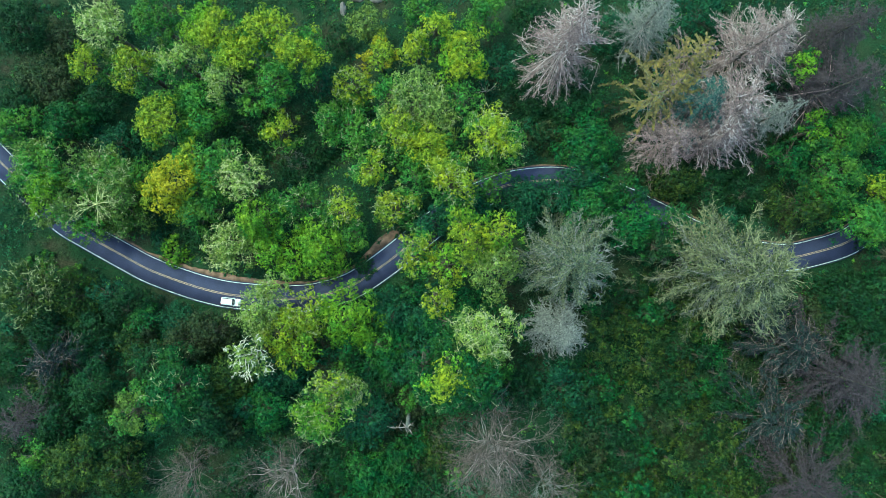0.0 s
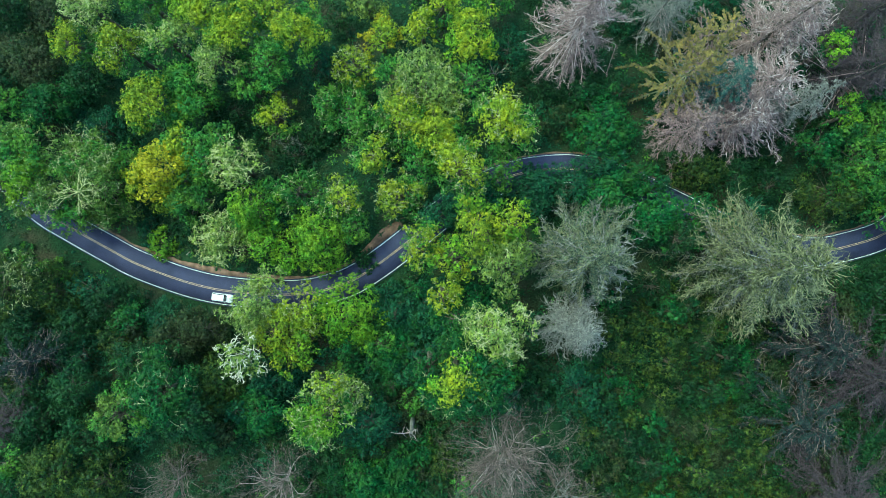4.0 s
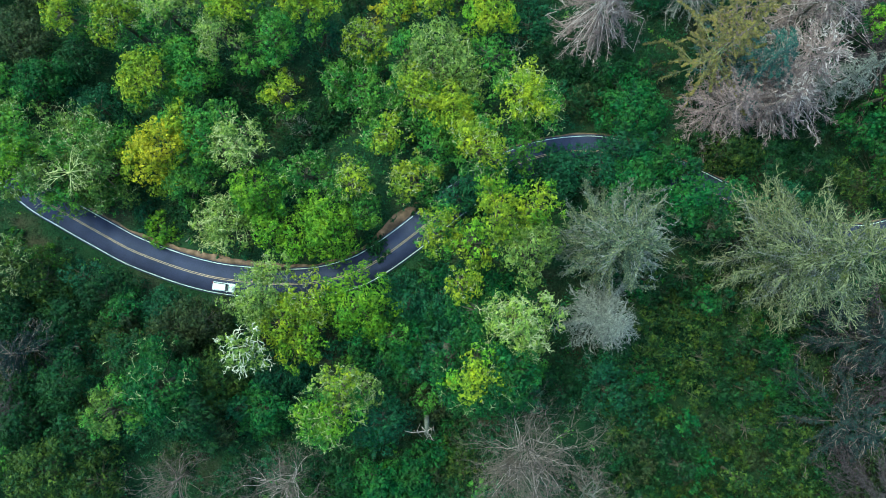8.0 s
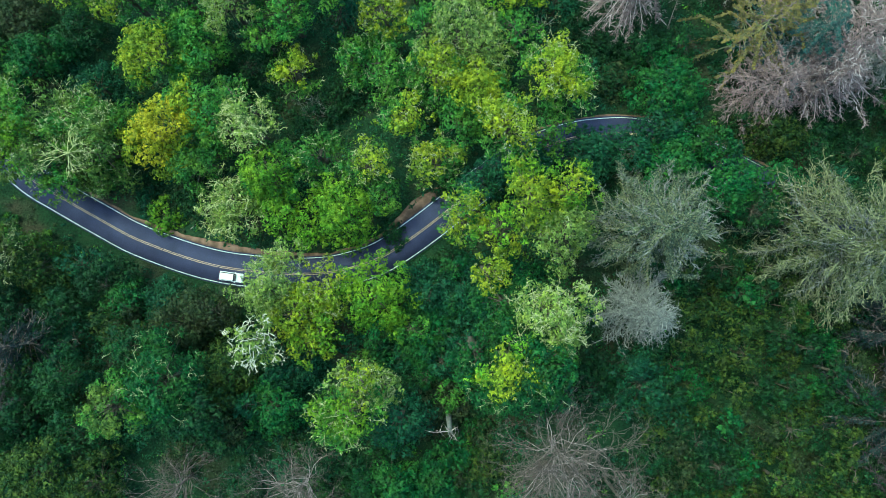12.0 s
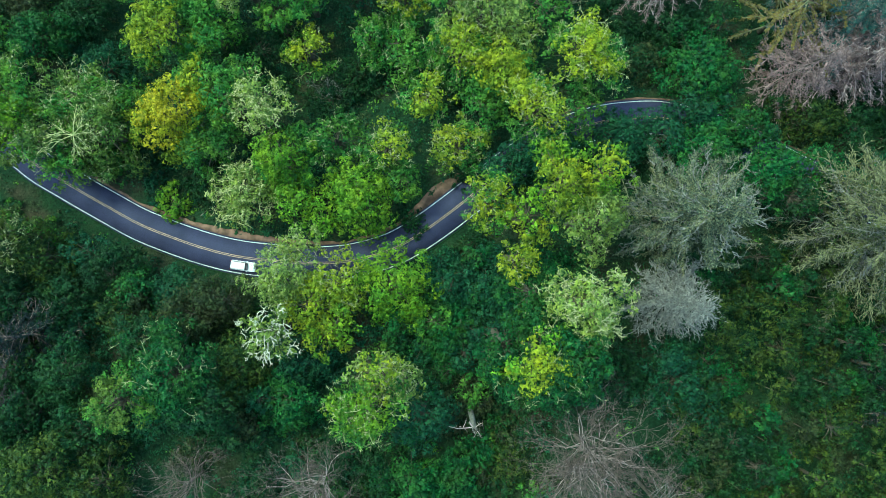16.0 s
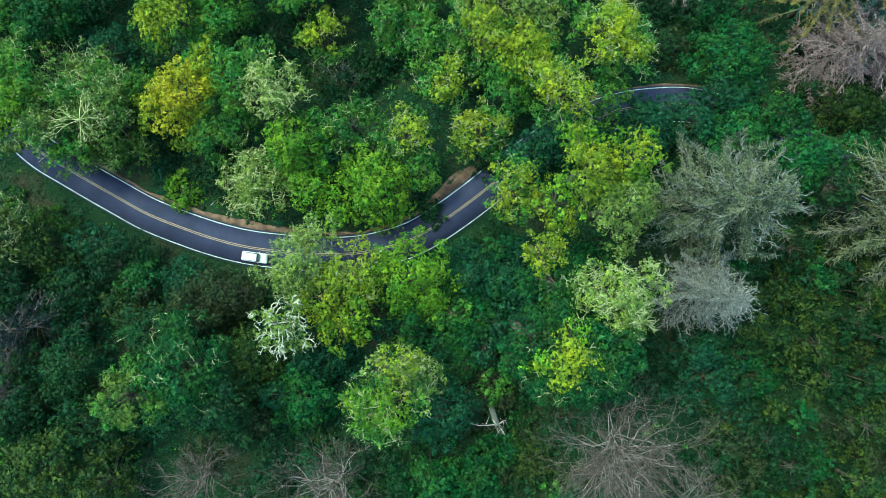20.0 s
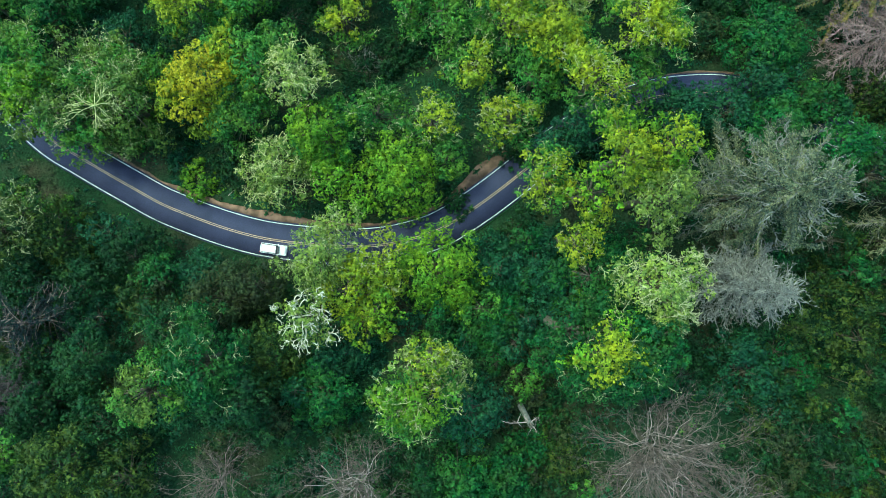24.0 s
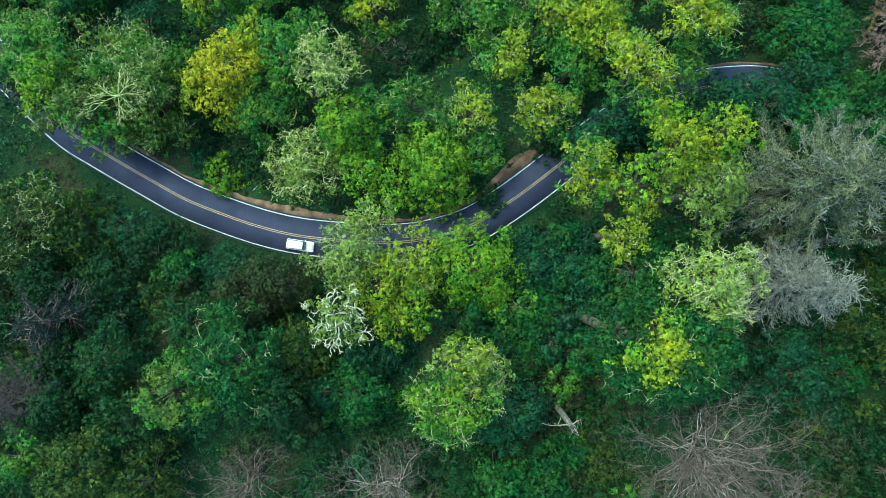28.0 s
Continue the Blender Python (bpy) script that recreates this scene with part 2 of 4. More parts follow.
def tubes(starts, ends, r0, r1, sides=3, sag=0.0, steps=1):
    """Tapered twigs from starts to ends, sagging in the middle."""
    starts, ends = np.asarray(starts, float).reshape(-1, 3), np.asarray(ends, float).reshape(-1, 3)
    n = len(starts)
    r0, r1 = np.broadcast_to(r0, n), np.broadcast_to(r1, n)
    d = ends - starts
    d /= np.linalg.norm(d, axis=1, keepdims=True) + 1e-9
    a = np.cross(d, np.where(np.abs(d[:, 2:3]) > 0.9, [[1.0, 0, 0]], [[0, 0, 1.0]]))
    a /= np.linalg.norm(a, axis=1, keepdims=True) + 1e-9
    c = np.cross(d, a)
    rings = []
    for k in range(steps + 1):
        s = k / steps
        p = starts + (ends - starts) * s
        p[:, 2] += sag * 4 * s * (1 - s)
        rad = r0 + (r1 - r0) * s
        for j in range(sides):
            ang = 2 * math.pi * j / sides
            rings.append(p + (a * math.cos(ang) + c * math.sin(ang)) * rad[:, None])
    v = np.stack(rings, axis=1)
    m = (steps + 1) * sides
    f = []
    for k in range(steps):
        for j in range(sides):
            j2 = (j + 1) % sides
            f.append([k * sides + j, k * sides + j2, (k + 1) * sides + j2, (k + 1) * sides + j])
    f = (np.arange(n)[:, None, None] * m + np.array(f)[None]).reshape(-1, 4)
    return v.reshape(-1, 3), f


def unit(a):
    return a / (np.linalg.norm(a, axis=1, keepdims=True) + 1e-9)


def branching(st, way, length, radius, levels, fork=3, spread=0.55, lift=0.0, thin=0.62):
    """Crooked branches that fork again and again and thin out."""
    sets = []
    st, way = np.asarray(st, float).reshape(-1, 3), unit(np.asarray(way, float).reshape(-1, 3))
    L = np.broadcast_to(length, len(st)).astype(float)
    for k in range(levels):
        l = L[:, None]
        mid = st + way * l * 0.5 + rng.normal(size=st.shape) * l * 0.07
        bend = unit(way + rng.normal(size=st.shape) * 0.3 + [0, 0, lift])
        end = mid + bend * l * 0.5
        if k == levels - 1:
            sets += [slivers(st, end, radius * 1.7)]
        elif k == levels - 2 and levels > 2:
            sets += [spikes(st, mid, radius), spikes(mid, end, radius * 0.7)]
        else:
            sets += [tubes(st, mid, radius, radius * 0.85, 4), tubes(mid, end, radius * 0.85, radius * 0.6, 4)]
        t = rng.uniform(0.1, 1.0, (len(st) * fork, 1))
        st = np.repeat(mid, fork, 0) + np.repeat(end - mid, fork, 0) * t
        way = unit(np.repeat(bend, fork, 0) + rng.normal(size=st.shape) * spread)
        L = np.repeat(L, fork) * rng.uniform(0.5, 0.82, len(st))
        radius = radius * thin
    return sets


def joined(sets):
    vs, fs, at = [], [], 0
    for v, f in sets:
        vs.append(v)
        fs.append(f + at)
        at += len(v)
    return np.concatenate(vs), fs


# ---- road line and ground ----
LINE = [(-430, 260), (-270, 150), (-180, 86), (-142.9, 51.1), (-125.1, 29.0), (-114.2, 17.9), (-103.4, 7.8), (-97.3, 4.1), (-90.7, 0.4), (-85.4, -2.4), (-79.9, -5.3), (-73.6, -7.7), (-65.9, -10.2), (-58.1, -12.0), (-50.2, -12.8), (-42.5, -13.2), (-34.9, -12.8), (-29.6, -11.6), (-24.4, -9.9), (-20.0, -7.3), (-15.6, -4.2), (-11.7, -1.2), (-6.7, 2.9), (-1.1, 7.4), (7.0, 12.9), (16.6, 16.7), (25.4, 18.0), (32.0, 17.9), (42.3, 15.2), (54.2, 9.9), (66.9, 3.6), (78.1, -0.6), (90.1, -2.3), (97.5, -1.0), (106.5, 1.8), (113.0, 6.4), (138.0, 24.0), (195, 64), (285, 92), (430, 122)]


def road_z(x):
    """Height of the road: it climbs gently towards the east."""
    u = np.clip((-20.0 - np.asarray(x, float)) / 85.0, 0, 1)
    return -3.0 - 5.5 * u * u * (3 - 2 * u)


def spline(pts, per):
    p = np.array(pts, float)
    out = []
    for i in range(1, len(p) - 2):
        for s in np.arange(per) / per:
            a, b_, c, d = p[i - 1], p[i], p[i + 1], p[i + 2]
            out.append(0.5 * (2 * b_ + (c - a) * s + (2 * a - 5 * b_ + 4 * c - d) * s * s + (3 * b_ - a - 3 * c + d) * s ** 3))
    return np.array(out)


def even(p, step):
    s = np.concatenate(([0], np.cumsum(np.linalg.norm(np.diff(p, axis=0), axis=1))))
    t = np.arange(0, s[-1], step)
    return np.stack([np.interp(t, s, p[:, 0]), np.interp(t, s, p[:, 1])], axis=1)


MID = even(spline(LINE, 12), 1.0)
for _ in range(6):
    MID[1:-1] = (MID[:-2] + 2 * MID[1:-1] + MID[2:]) / 4
TANG = np.gradient(MID, axis=0)
TANG /= np.linalg.norm(TANG, axis=1, keepdims=True)
LEFT = np.stack([-TANG[:, 1], TANG[:, 0]], axis=1)


def off_road(x, y, heights=False):
    """Signed distance from the road's middle, positive on its downhill side."""
    x, y = np.atleast_1d(np.asarray(x, float)), np.atleast_1d(np.asarray(y, float))
    out, high = np.empty(len(x)), np.empty(len(x))
    for k in range(0, len(x), 4000):
        dx, dy = x[k:k + 4000, None] - MID[None, ::2, 0], y[k:k + 4000, None] - MID[None, ::2, 1]
        d2 = dx * dx + dy * dy
        i = d2.argmin(axis=1)
        j = np.arange(len(i))
        side = dx[j, i] * LEFT[::2][i, 0] + dy[j, i] * LEFT[::2][i, 1]
        out[k:k + 4000] = np.sqrt(d2[j, i]) * np.sign(side)
        high[k:k + 4000] = road_z(MID[::2][i, 0])
    return (out, high) if heights else out


def ground_z(x, y):
    d, high = off_road(x, y, True)
    a = np.maximum(np.abs(d) - 5.5, 0)
    up = 30 * np.tanh(0.24 * a / 30)
    down = -34 * np.tanh(0.27 * a / 34)
    x, y = np.atleast_1d(np.asarray(x, float)), np.atleast_1d(np.asarray(y, float))
    bumps = 0.5 * np.sin(x * 0.21 + 1.3 * np.sin(y * 0.13)) * np.sin(y * 0.19 + 0.7) * np.minimum(a / 6, 1)
    return np.where(d > 0, down, up) + bumps + high - 0.1


gx = np.concatenate([-np.geomspace(3000, 150, 26), np.arange(-144, 145, 3.0), np.geomspace(150, 3000, 26)])
gy = np.concatenate([-np.geomspace(3000, 112, 26), np.arange(-105, 106, 3.0), np.geomspace(112, 3000, 26)])
X, Y = np.meshgrid(gx, gy)
Z = ground_z(X.ravel(), Y.ravel())
idx = np.arange(X.size).reshape(X.shape)
quads = np.stack([idx[:-1, :-1], idx[:-1, 1:], idx[1:, 1:], idx[1:, :-1]], axis=-1).reshape(-1, 4)
ground = tagged(new("ground", mesh_from("ground", np.stack([X.ravel(), Y.ravel(), Z], 1), [quads], FLOOR, True)),
                "dark forest floor of moss, leaf litter and soil on a hillside", "ground", kind="structure")


def strip(name, inner, outer, z, thick, material, parent, label="", rough_edge=0.0, start=0, stop=None, fringe=None):
    """A band along the road between two offsets from its middle."""
    sl = slice(start, stop)
    mid, lf = MID[sl], LEFT[sl]
    n = len(mid)
    a, c = np.full(n, inner, float), np.full(n, outer, float)
    if fringe is not None:
        c = fringe(np.arange(n), c)
    if rough_edge:
        c = c + rough_edge * (np.sin(np.arange(n) * 0.9) + np.sin(np.arange(n) * 0.37 + 1) + rng.normal(size=n) * 0.5)
    p, q = mid + lf * a[:, None], mid + lf * c[:, None]
    top = road_z(mid[:, 0]) + z
    low = top - thick
    v = np.concatenate([np.column_stack([p, top]), np.column_stack([q, top]), np.column_stack([p, low]), np.column_stack([q, low])])
    i = np.arange(n - 1)
    f = np.concatenate([np.stack([i, i + 1, i + 1 + n, i + n], 1), np.stack([i + 2 * n, i, i + n * 0, i + 2 * n + 1], 1)[:0],
                        np.stack([i + n, i + n + 1, i + 3 * n + 1, i + 3 * n], 1), np.stack([i + 1, i, i + 2 * n, i + 2 * n + 1], 1)])
    return piece(name, mesh_from(name, v, [f], material), parent, label)


road = tagged(strip("road", -3.8, 3.8, 0.03, 0.16, ASPHALT, None), "curving two-lane asphalt road, dark blue-grey, through forest", "road", kind="structure")
strip("edge_line", 3.36, 3.5, 0.036, 0.005, WHITE_LINE, road, "solid white edge line")
strip("edge_line", -3.5, -3.36, 0.036, 0.005, WHITE_LINE, road, "solid white edge line")
strip("centre_line", 0.1, 0.22, 0.036, 0.005, YELLOW_LINE, road, "yellow centre line")
strip("centre_line", -0.22, -0.1, 0.036, 0.005, YELLOW_LINE, road, "yellow centre line")


# ---- trees ----
def ground_at(x, y):
    return float(ground_z([x], [y])[0])


def crown_lobes(r, depth, spread=1.0):
    """Bough ends of a domed, uneven crown: offsets from its top centre, and sizes."""
    n = int(np.clip(9 + r * r * 0.6, 10, 36))
    lean, stretch = rng.uniform(0, math.pi), rng.uniform(0.84, 1.2)
    lump = rng.uniform(0, 2 * math.pi, 3)
    # several tops of unequal height, with valleys between them
    m = 1 + int(r / 2.4)
    tops = rng.normal(size=(m, 2)) * r * 0.36
    drop = rng.uniform(0, 0.42, m) * depth
    drop[0] = 0
    pts = []
    for k in range(n):
        best, far = None, -1
        for _ in range(4):
            a, s = rng.uniform(0, 2 * math.pi), math.sqrt(rng.uniform(0, 1))
            edge = 1 + 0.15 * math.sin(2 * a + lump[0]) + 0.15 * math.sin(3 * a + lump[1]) + 0.1 * math.sin(5 * a + lump[2])
            c = np.array([s * edge * math.cos(a) * r * 0.84, s * edge * math.sin(a) * r * 0.84])
            d = min((np.hypot(*(c - p[:2])) for p in pts), default=9e9)
            if d > far:
                best, far = c, d
        u = best @ np.array([math.cos(lean), math.sin(lean)])
        best = best + np.array([math.cos(lean), math.sin(lean)]) * u * (stretch - 1)
        s = np.hypot(*best) / r
        away = np.linalg.norm(tops - best, axis=1) / (0.6 * r)
        z = max(-depth * 0.42 * np.minimum(away, 1.35) ** 2 - drop) - depth * 0.45 * s ** 2.2 - rng.uniform(0, 0.16) * depth
        pts.append(np.array([best[0], best[1], z]))
    sizes = r * rng.uniform(0.16, 0.33, n) * (1.2 if r < 4 else 1.0)
    # stray boughs past the rim break the outline
    for k in range(int(3 + r * 0.7)):
        a = rng.uniform(0, 2 * math.pi)
        rr = r * rng.uniform(0.92, 1.15)
        pts.append(np.array([rr * math.cos(a), rr * math.sin(a), -depth * rng.uniform(0.5, 1.05)]))
        sizes = np.append(sizes, r * rng.uniform(0.1, 0.2))
    return np.array(pts), sizes


def lobe_leaves(pts, sizes, density, length=0.44, width=0.32, flat=1.0):
    """Leaves in rounded tufts that crowd the upper side of each lobe, over a looser inner layer."""
    cs, ns, big = [], [], []
    for p, s in zip(pts, sizes):
        tufts = max(6, int(5 * s * s + 3))
        i = np.arange(tufts)
        up = 1 - (i + 0.5) / tufts * 1.3
        a = i * 2.39996 + rng.uniform(0, 6.28)
        d = unit(np.column_stack([np.sqrt(np.maximum(1 - up * up, 0)) * np.cos(a), np.sqrt(np.maximum(1 - up * up, 0)) * np.sin(a), up]) + rng.normal(size=(tufts, 3)) * 0.16)
        tc = p + d * s * rng.uniform(0.62, 1.07, (tufts, 1)) * [1, 1, flat]
        rt = rng.uniform(0.28, 0.62, (tufts, 1, 1)) * min(max(s / 1.4, 0.7), 1.1)
        k = max(6, int(density * math.pi * s * s * 1.12 / tufts))
        e = rng.normal(size=(tufts, k, 3)) + d[:, None, :] * 1.1
        e /= np.linalg.norm(e, axis=2, keepdims=True)
        c = tc[:, None, :] + e * rt * rng.uniform(0.7, 1.15, (tufts, k, 1))
        cs.append(c.reshape(-1, 3))
        ns.append((e + d[:, None, :] * 0.3 + [0, 0, 0.2] + rng.normal(size=e.shape) * 0.4).reshape(-1, 3))
        m = max(5, int(5 * s * s))
        f = unit(rng.normal(size=(m, 3)) + [0, 0, 0.55])
        big.append(np.stack([p + f * s * rng.uniform(0.45, 0.75, (m, 1)) * [1, 1, flat], f + rng.normal(size=f.shape) * 0.25], 1))
    v, q = leaf_quads(np.concatenate(cs), np.concatenate(ns), length, width)
    big = np.concatenate(big)
    v2, q2 = leaf_quads(big[:, 0], big[:, 1], 0.8, 0.6)
    return np.concatenate([v, v2]), np.concatenate([q, q2 + len(v)])


def tree(x, y, top, r, leaf="green", label="", twigs=0.0, density=21, bark="brown", sub="", length=0.37, width=0.27, star=None):
    """A broad-leaved tree: tapered trunk with limbs, and a crown of leafy lobes. twigs: share of bare pale twigs."""
    g = ground_at(x, y)
    h = max(top - g, 4.0)
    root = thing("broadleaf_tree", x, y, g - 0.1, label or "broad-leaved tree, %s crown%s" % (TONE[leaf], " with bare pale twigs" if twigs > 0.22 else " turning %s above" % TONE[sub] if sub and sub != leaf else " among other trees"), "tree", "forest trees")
    depth = min(r * 1.1, h * 0.66)
    pts, sizes = crown_lobes(r, depth)
    pts = pts + [0, 0, h - 0.55 * sizes.mean()]
    fork = np.array([rng.uniform(-0.3, 0.3), rng.uniform(-0.3, 0.3), max(h - depth * 1.35, h * 0.3)])
    rad = 0.1 + 0.02 * h
    sets = [tubes([(0, 0, 0)], [fork], rad * 1.25, rad * 0.8, 9, 0, 3), tubes([fork], [(fork[0], fork[1], h * 0.86)], rad * 0.8, rad * 0.15, 7, 0, 3)]
    lift = np.clip(rng.uniform(0, 0.6, len(pts)), 0, 1)[:, None]
    st = fork + (np.array([fork[0], fork[1], h * 0.8]) - fork) * lift
    main = np.argsort(-sizes)[:5]
    rest = np.setdiff1d(np.arange(len(pts)), main)
    sets.append(spikes(st[rest], pts[rest], rad * 0.3))
    for k in main:
        v, f = tubes(st[k], pts[k], rad * 0.42, rad * 0.1, 5, 0.4, 4)
        piece("limb", mesh_from("limb", v, [f], BARK[bark], True), root)
    v, f = joined(sets)
    piece("trunk", mesh_from("trunk", v, f, BARK[bark], True), root)
    dens = density * (1 - (0.97 if twigs > 0.9 else 0.55) * twigs)
    # some boughs, mostly upper, carry leaves of a second colour: sunlit tops painted in
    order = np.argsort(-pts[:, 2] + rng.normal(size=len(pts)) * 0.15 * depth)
    lit_top = order[:max(3, int(len(pts) * 0.55))] if sub else order[:0]
    own = np.setdiff1d(order, lit_top)
    v, q = lobe_leaves(pts[own], sizes[own], dens, length, width)
    piece("crown", mesh_from("crown", v, [q], LEAF[leaf]), root)
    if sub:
        v, q = lobe_leaves(pts[lit_top], sizes[lit_top], dens, length, width)
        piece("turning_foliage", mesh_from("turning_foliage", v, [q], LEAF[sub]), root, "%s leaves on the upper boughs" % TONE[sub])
    if star:
        # dead boughs that lie like a star over the leaves
        a = np.arange(11) * 0.571 + rng.normal(size=11) * 0.15
        ray = np.column_stack([np.cos(a), np.sin(a), rng.uniform(-0.25, 0.1, 11)])
        v, f = joined(branching(np.tile([star[0], star[1], h - 0.12 * r], (11, 1)), ray, rng.uniform(1.8, 4.0, 11), 0.055, 4, 3, 0.4, 0.0, 0.75))
        piece("bough_star", mesh_from("bough_star", v, f, BARK["pale"]), root, "pale dead boughs spread like a star")
    if twigs > 0.22:
        # bare twigs stand out of the leaves, thickest on the half-dead trees
        n = 1 + int(3 * twigs) if twigs < 0.9 else 2
        a = rng.normal(size=(len(pts) * n, 3))
        a[:, 2] = np.abs(a[:, 2]) * 0.7 + 0.15
        a = unit(a)
        reach = np.repeat(sizes, n)
        st = np.repeat(pts, n, 0) + a * (reach * 0.45)[:, None]
        thick = 0.045 if twigs < 0.6 else 0.06 if twigs < 0.9 else 0.1
        sets = branching(st, a, reach * rng.uniform(0.6, 1.0, len(reach)) * (1.5 if twigs > 0.9 else 1), thick, 3 if twigs < 0.6 else 4, 2 if twigs > 0.9 else 3, 0.7, 0.1, 0.8)
        v, f = joined(sets)
        piece("bare_twigwork", mesh_from("bare_twigwork", v, f, BARK["white" if twigs > 0.9 else "pale" if twigs > 0.65 else "cream"]), root, "pale bare lichened twigs", "stuff")
    return root


def bent(st, tip, side, sag, r0, r1, sides=4):
    """Boughs that rise from the stem, swing aside and droop towards their tips."""
    s1, s2 = st + (tip - st) * 0.35, st + (tip - st) * 0.7
    L = np.linalg.norm(tip - st, axis=1, keepdims=True)
    o = (tip - st) / (L + 1e-9)
    ac = np.column_stack([-o[:, 1], o[:, 0], np.zeros(len(o))])
    s1 = s1 + ac * side[:, None] * L * 0.7 + np.array([0, 0, 1]) * sag * L
    s2 = s2 + ac * side[:, None] * L + np.array([0, 0, 1]) * sag * 0.9 * L
    ra, rb = r0 + (r1 - r0) * 0.4, r0 + (r1 - r0) * 0.75
    return [tubes(st, s1, r0, ra, sides), tubes(s1, s2, ra, rb, sides), tubes(s2, tip, rb, r1, sides)], (st, s1, s2, tip)


def conifer(x, y, top, r, wood="pink", needles="", label="", full=1.0, droop=0.25, bare_top=0.0, fine=1.0, fuzz=1.0, bough="", thick=1.0, sparse=1.0, plume=1.0, fingers=0.0, finger=1.6):
    """A hemlock or spruce: a straight tapered stem with whorls of long boughs, side twigs, and needles where it lives."""
    g = ground_at(x, y)
    h = top - g
    root = thing("conifer_tree" if needles else "dead_conifer", x, y, g - 0.1, label, "tree", "forest conifers")
    rad = 0.12 + 0.011 * h
    v, f = tubes([(0, 0, 0)], [(rng.uniform(-0.4, 0.4), rng.uniform(-0.4, 0.4), h)], rad, 0.03, 9, 0, 6)
    piece("trunk", mesh_from("trunk", v, [f], BARK["brown"], True), root)
    n = int(h * (2.9 if needles else 3.0) * full)
    s = np.sort(rng.uniform(0, 1, n) ** 1.12)
    a = np.arange(n) * 2.4 + rng.normal(size=n) * 0.5
    z = h * (0.12 + 0.87 * s)
    gap = 1 + 0.25 * np.sin(a * 2 + rng.uniform(0, 6)) * np.sin(s * 9 + rng.uniform(0, 6))
    L = np.maximum(r * np.minimum(1.0, (1.03 - s) ** 0.7 * 1.12) * rng.uniform(0.55, 1.15, n) * gap * np.where(rng.random(n) < (0.0 if needles else 0.22), 0.5, 1.0), 0.3)
    o = np.column_stack([np.cos(a), np.sin(a), np.zeros(n)])
    rise = rng.uniform(-droop, 0.06, n) + 0.55 * np.maximum(0, s - 0.8)
    st = np.column_stack([np.zeros((n, 2)), z])
    tip = st + o * L[:, None] + np.column_stack([np.zeros((n, 2)), L * rise])
    side = rng.normal(size=n) * 0.14
    r0 = (0.05 + 0.013 * L) * thick
    bough_bark = BARK[bough or wood]
    longest = np.argsort(-L)[:22]
    rest = np.setdiff1d(np.arange(n), longest)
    for k in longest:
        sets, _ = bent(st[k:k + 1], tip[k:k + 1], side[k:k + 1], 0.08, r0[k:k + 1], 0.025, 5)
        v, f = joined(sets)
        piece("bough", mesh_from("bough", v, f, bough_bark), root)
    sets, _ = bent(st[rest], tip[rest], side[rest], 0.08, r0[rest], 0.025)
    v, f = joined(sets)
    piece("branchwork", mesh_from("branchwork", v, f, BARK[wood]), root, kind="stuff")
    _, (p0, p1, p2, p3) = bent(st, tip, side, 0.08, r0, 0.025)
    # side twigs along every bough
    count = np.maximum(3, (L * (6.5 if needles else 6.2) * fine).astype(int))
    who = np.repeat(np.arange(n), count)
    t = rng.uniform(0.18, 1.0, len(who)) ** 0.85
    w = t[:, None]
    on = np.where(w < 0.35, p0[who] + (p1 - p0)[who] * w / 0.35, np.where(w < 0.7, p1[who] + (p2 - p1)[who] * (w - 0.35) / 0.35, p2[who] + (p3 - p2)[who] * (w - 0.7) / 0.3))
    ac = np.column_stack([-o[who, 1], o[who, 0], np.zeros(len(who))])
    sg = rng.choice([-1.0, 1.0], len(who))[:, None]
    reach = ((0.3 + 0.09 * L[who] * (1.3 - t)) if needles else (0.25 + 0.13 * L[who] * (1.2 - t))) * rng.uniform(0.5, 1.3, len(who)) * plume
    end = on + (ac * sg * rng.uniform(0.3, 1.0, (len(who), 1)) + o[who] * rng.uniform(0.3, 1.0, (len(who), 1))) * reach[:, None]
    end[:, 2] += rng.uniform(-0.4, 0.12, len(who))
    sets = [spikes(on, end, 0.05)]
    k = max(2, int(2 * fuzz)) if not needles else 1
    tt = rng.uniform(0.2, 1.0, (len(on) * k, 1))
    o2 = np.repeat(on, k, 0) + np.repeat(end - on, k, 0) * tt
    e2 = o2 + np.repeat(end - on, k, 0) * 0.35 + rng.normal(size=o2.shape) * [0.2, 0.2, 0.12]
    sets.append(slivers(o2, e2, 0.085))
    v, f = joined(sets)
    piece("twigwork", mesh_from("twigwork", v, f, BARK[wood]), root, kind="stuff")
    if fingers:
        # pale lichened branchlets that curl up off the boughs
        fc = np.maximum(1, (L * fingers).astype(int))
        fw = np.repeat(np.arange(n), fc)
        ft = rng.uniform(0.4, 1.0, (len(fw), 1))
        base = p0[fw] + (p3[fw] - p0[fw]) * ft + [0, 0, 0.15]
        across = np.column_stack([-o[fw, 1], o[fw, 0], np.zeros(len(fw))])
        way = unit(o[fw] + across * rng.normal(size=(len(fw), 1)) * 0.55 + [0, 0, 1] * rng.uniform(-0.1, 0.35, (len(fw), 1)))
        v, f = joined(branching(base, way, finger * rng.uniform(0.5, 1.4, len(fw)), 0.09, 3, 2, 0.45, 0.12, 0.75))
        piece("outer_twigwork", mesh_from("outer_twigwork", v, f, bough_bark), root, "pale lichened branchlets", "stuff")
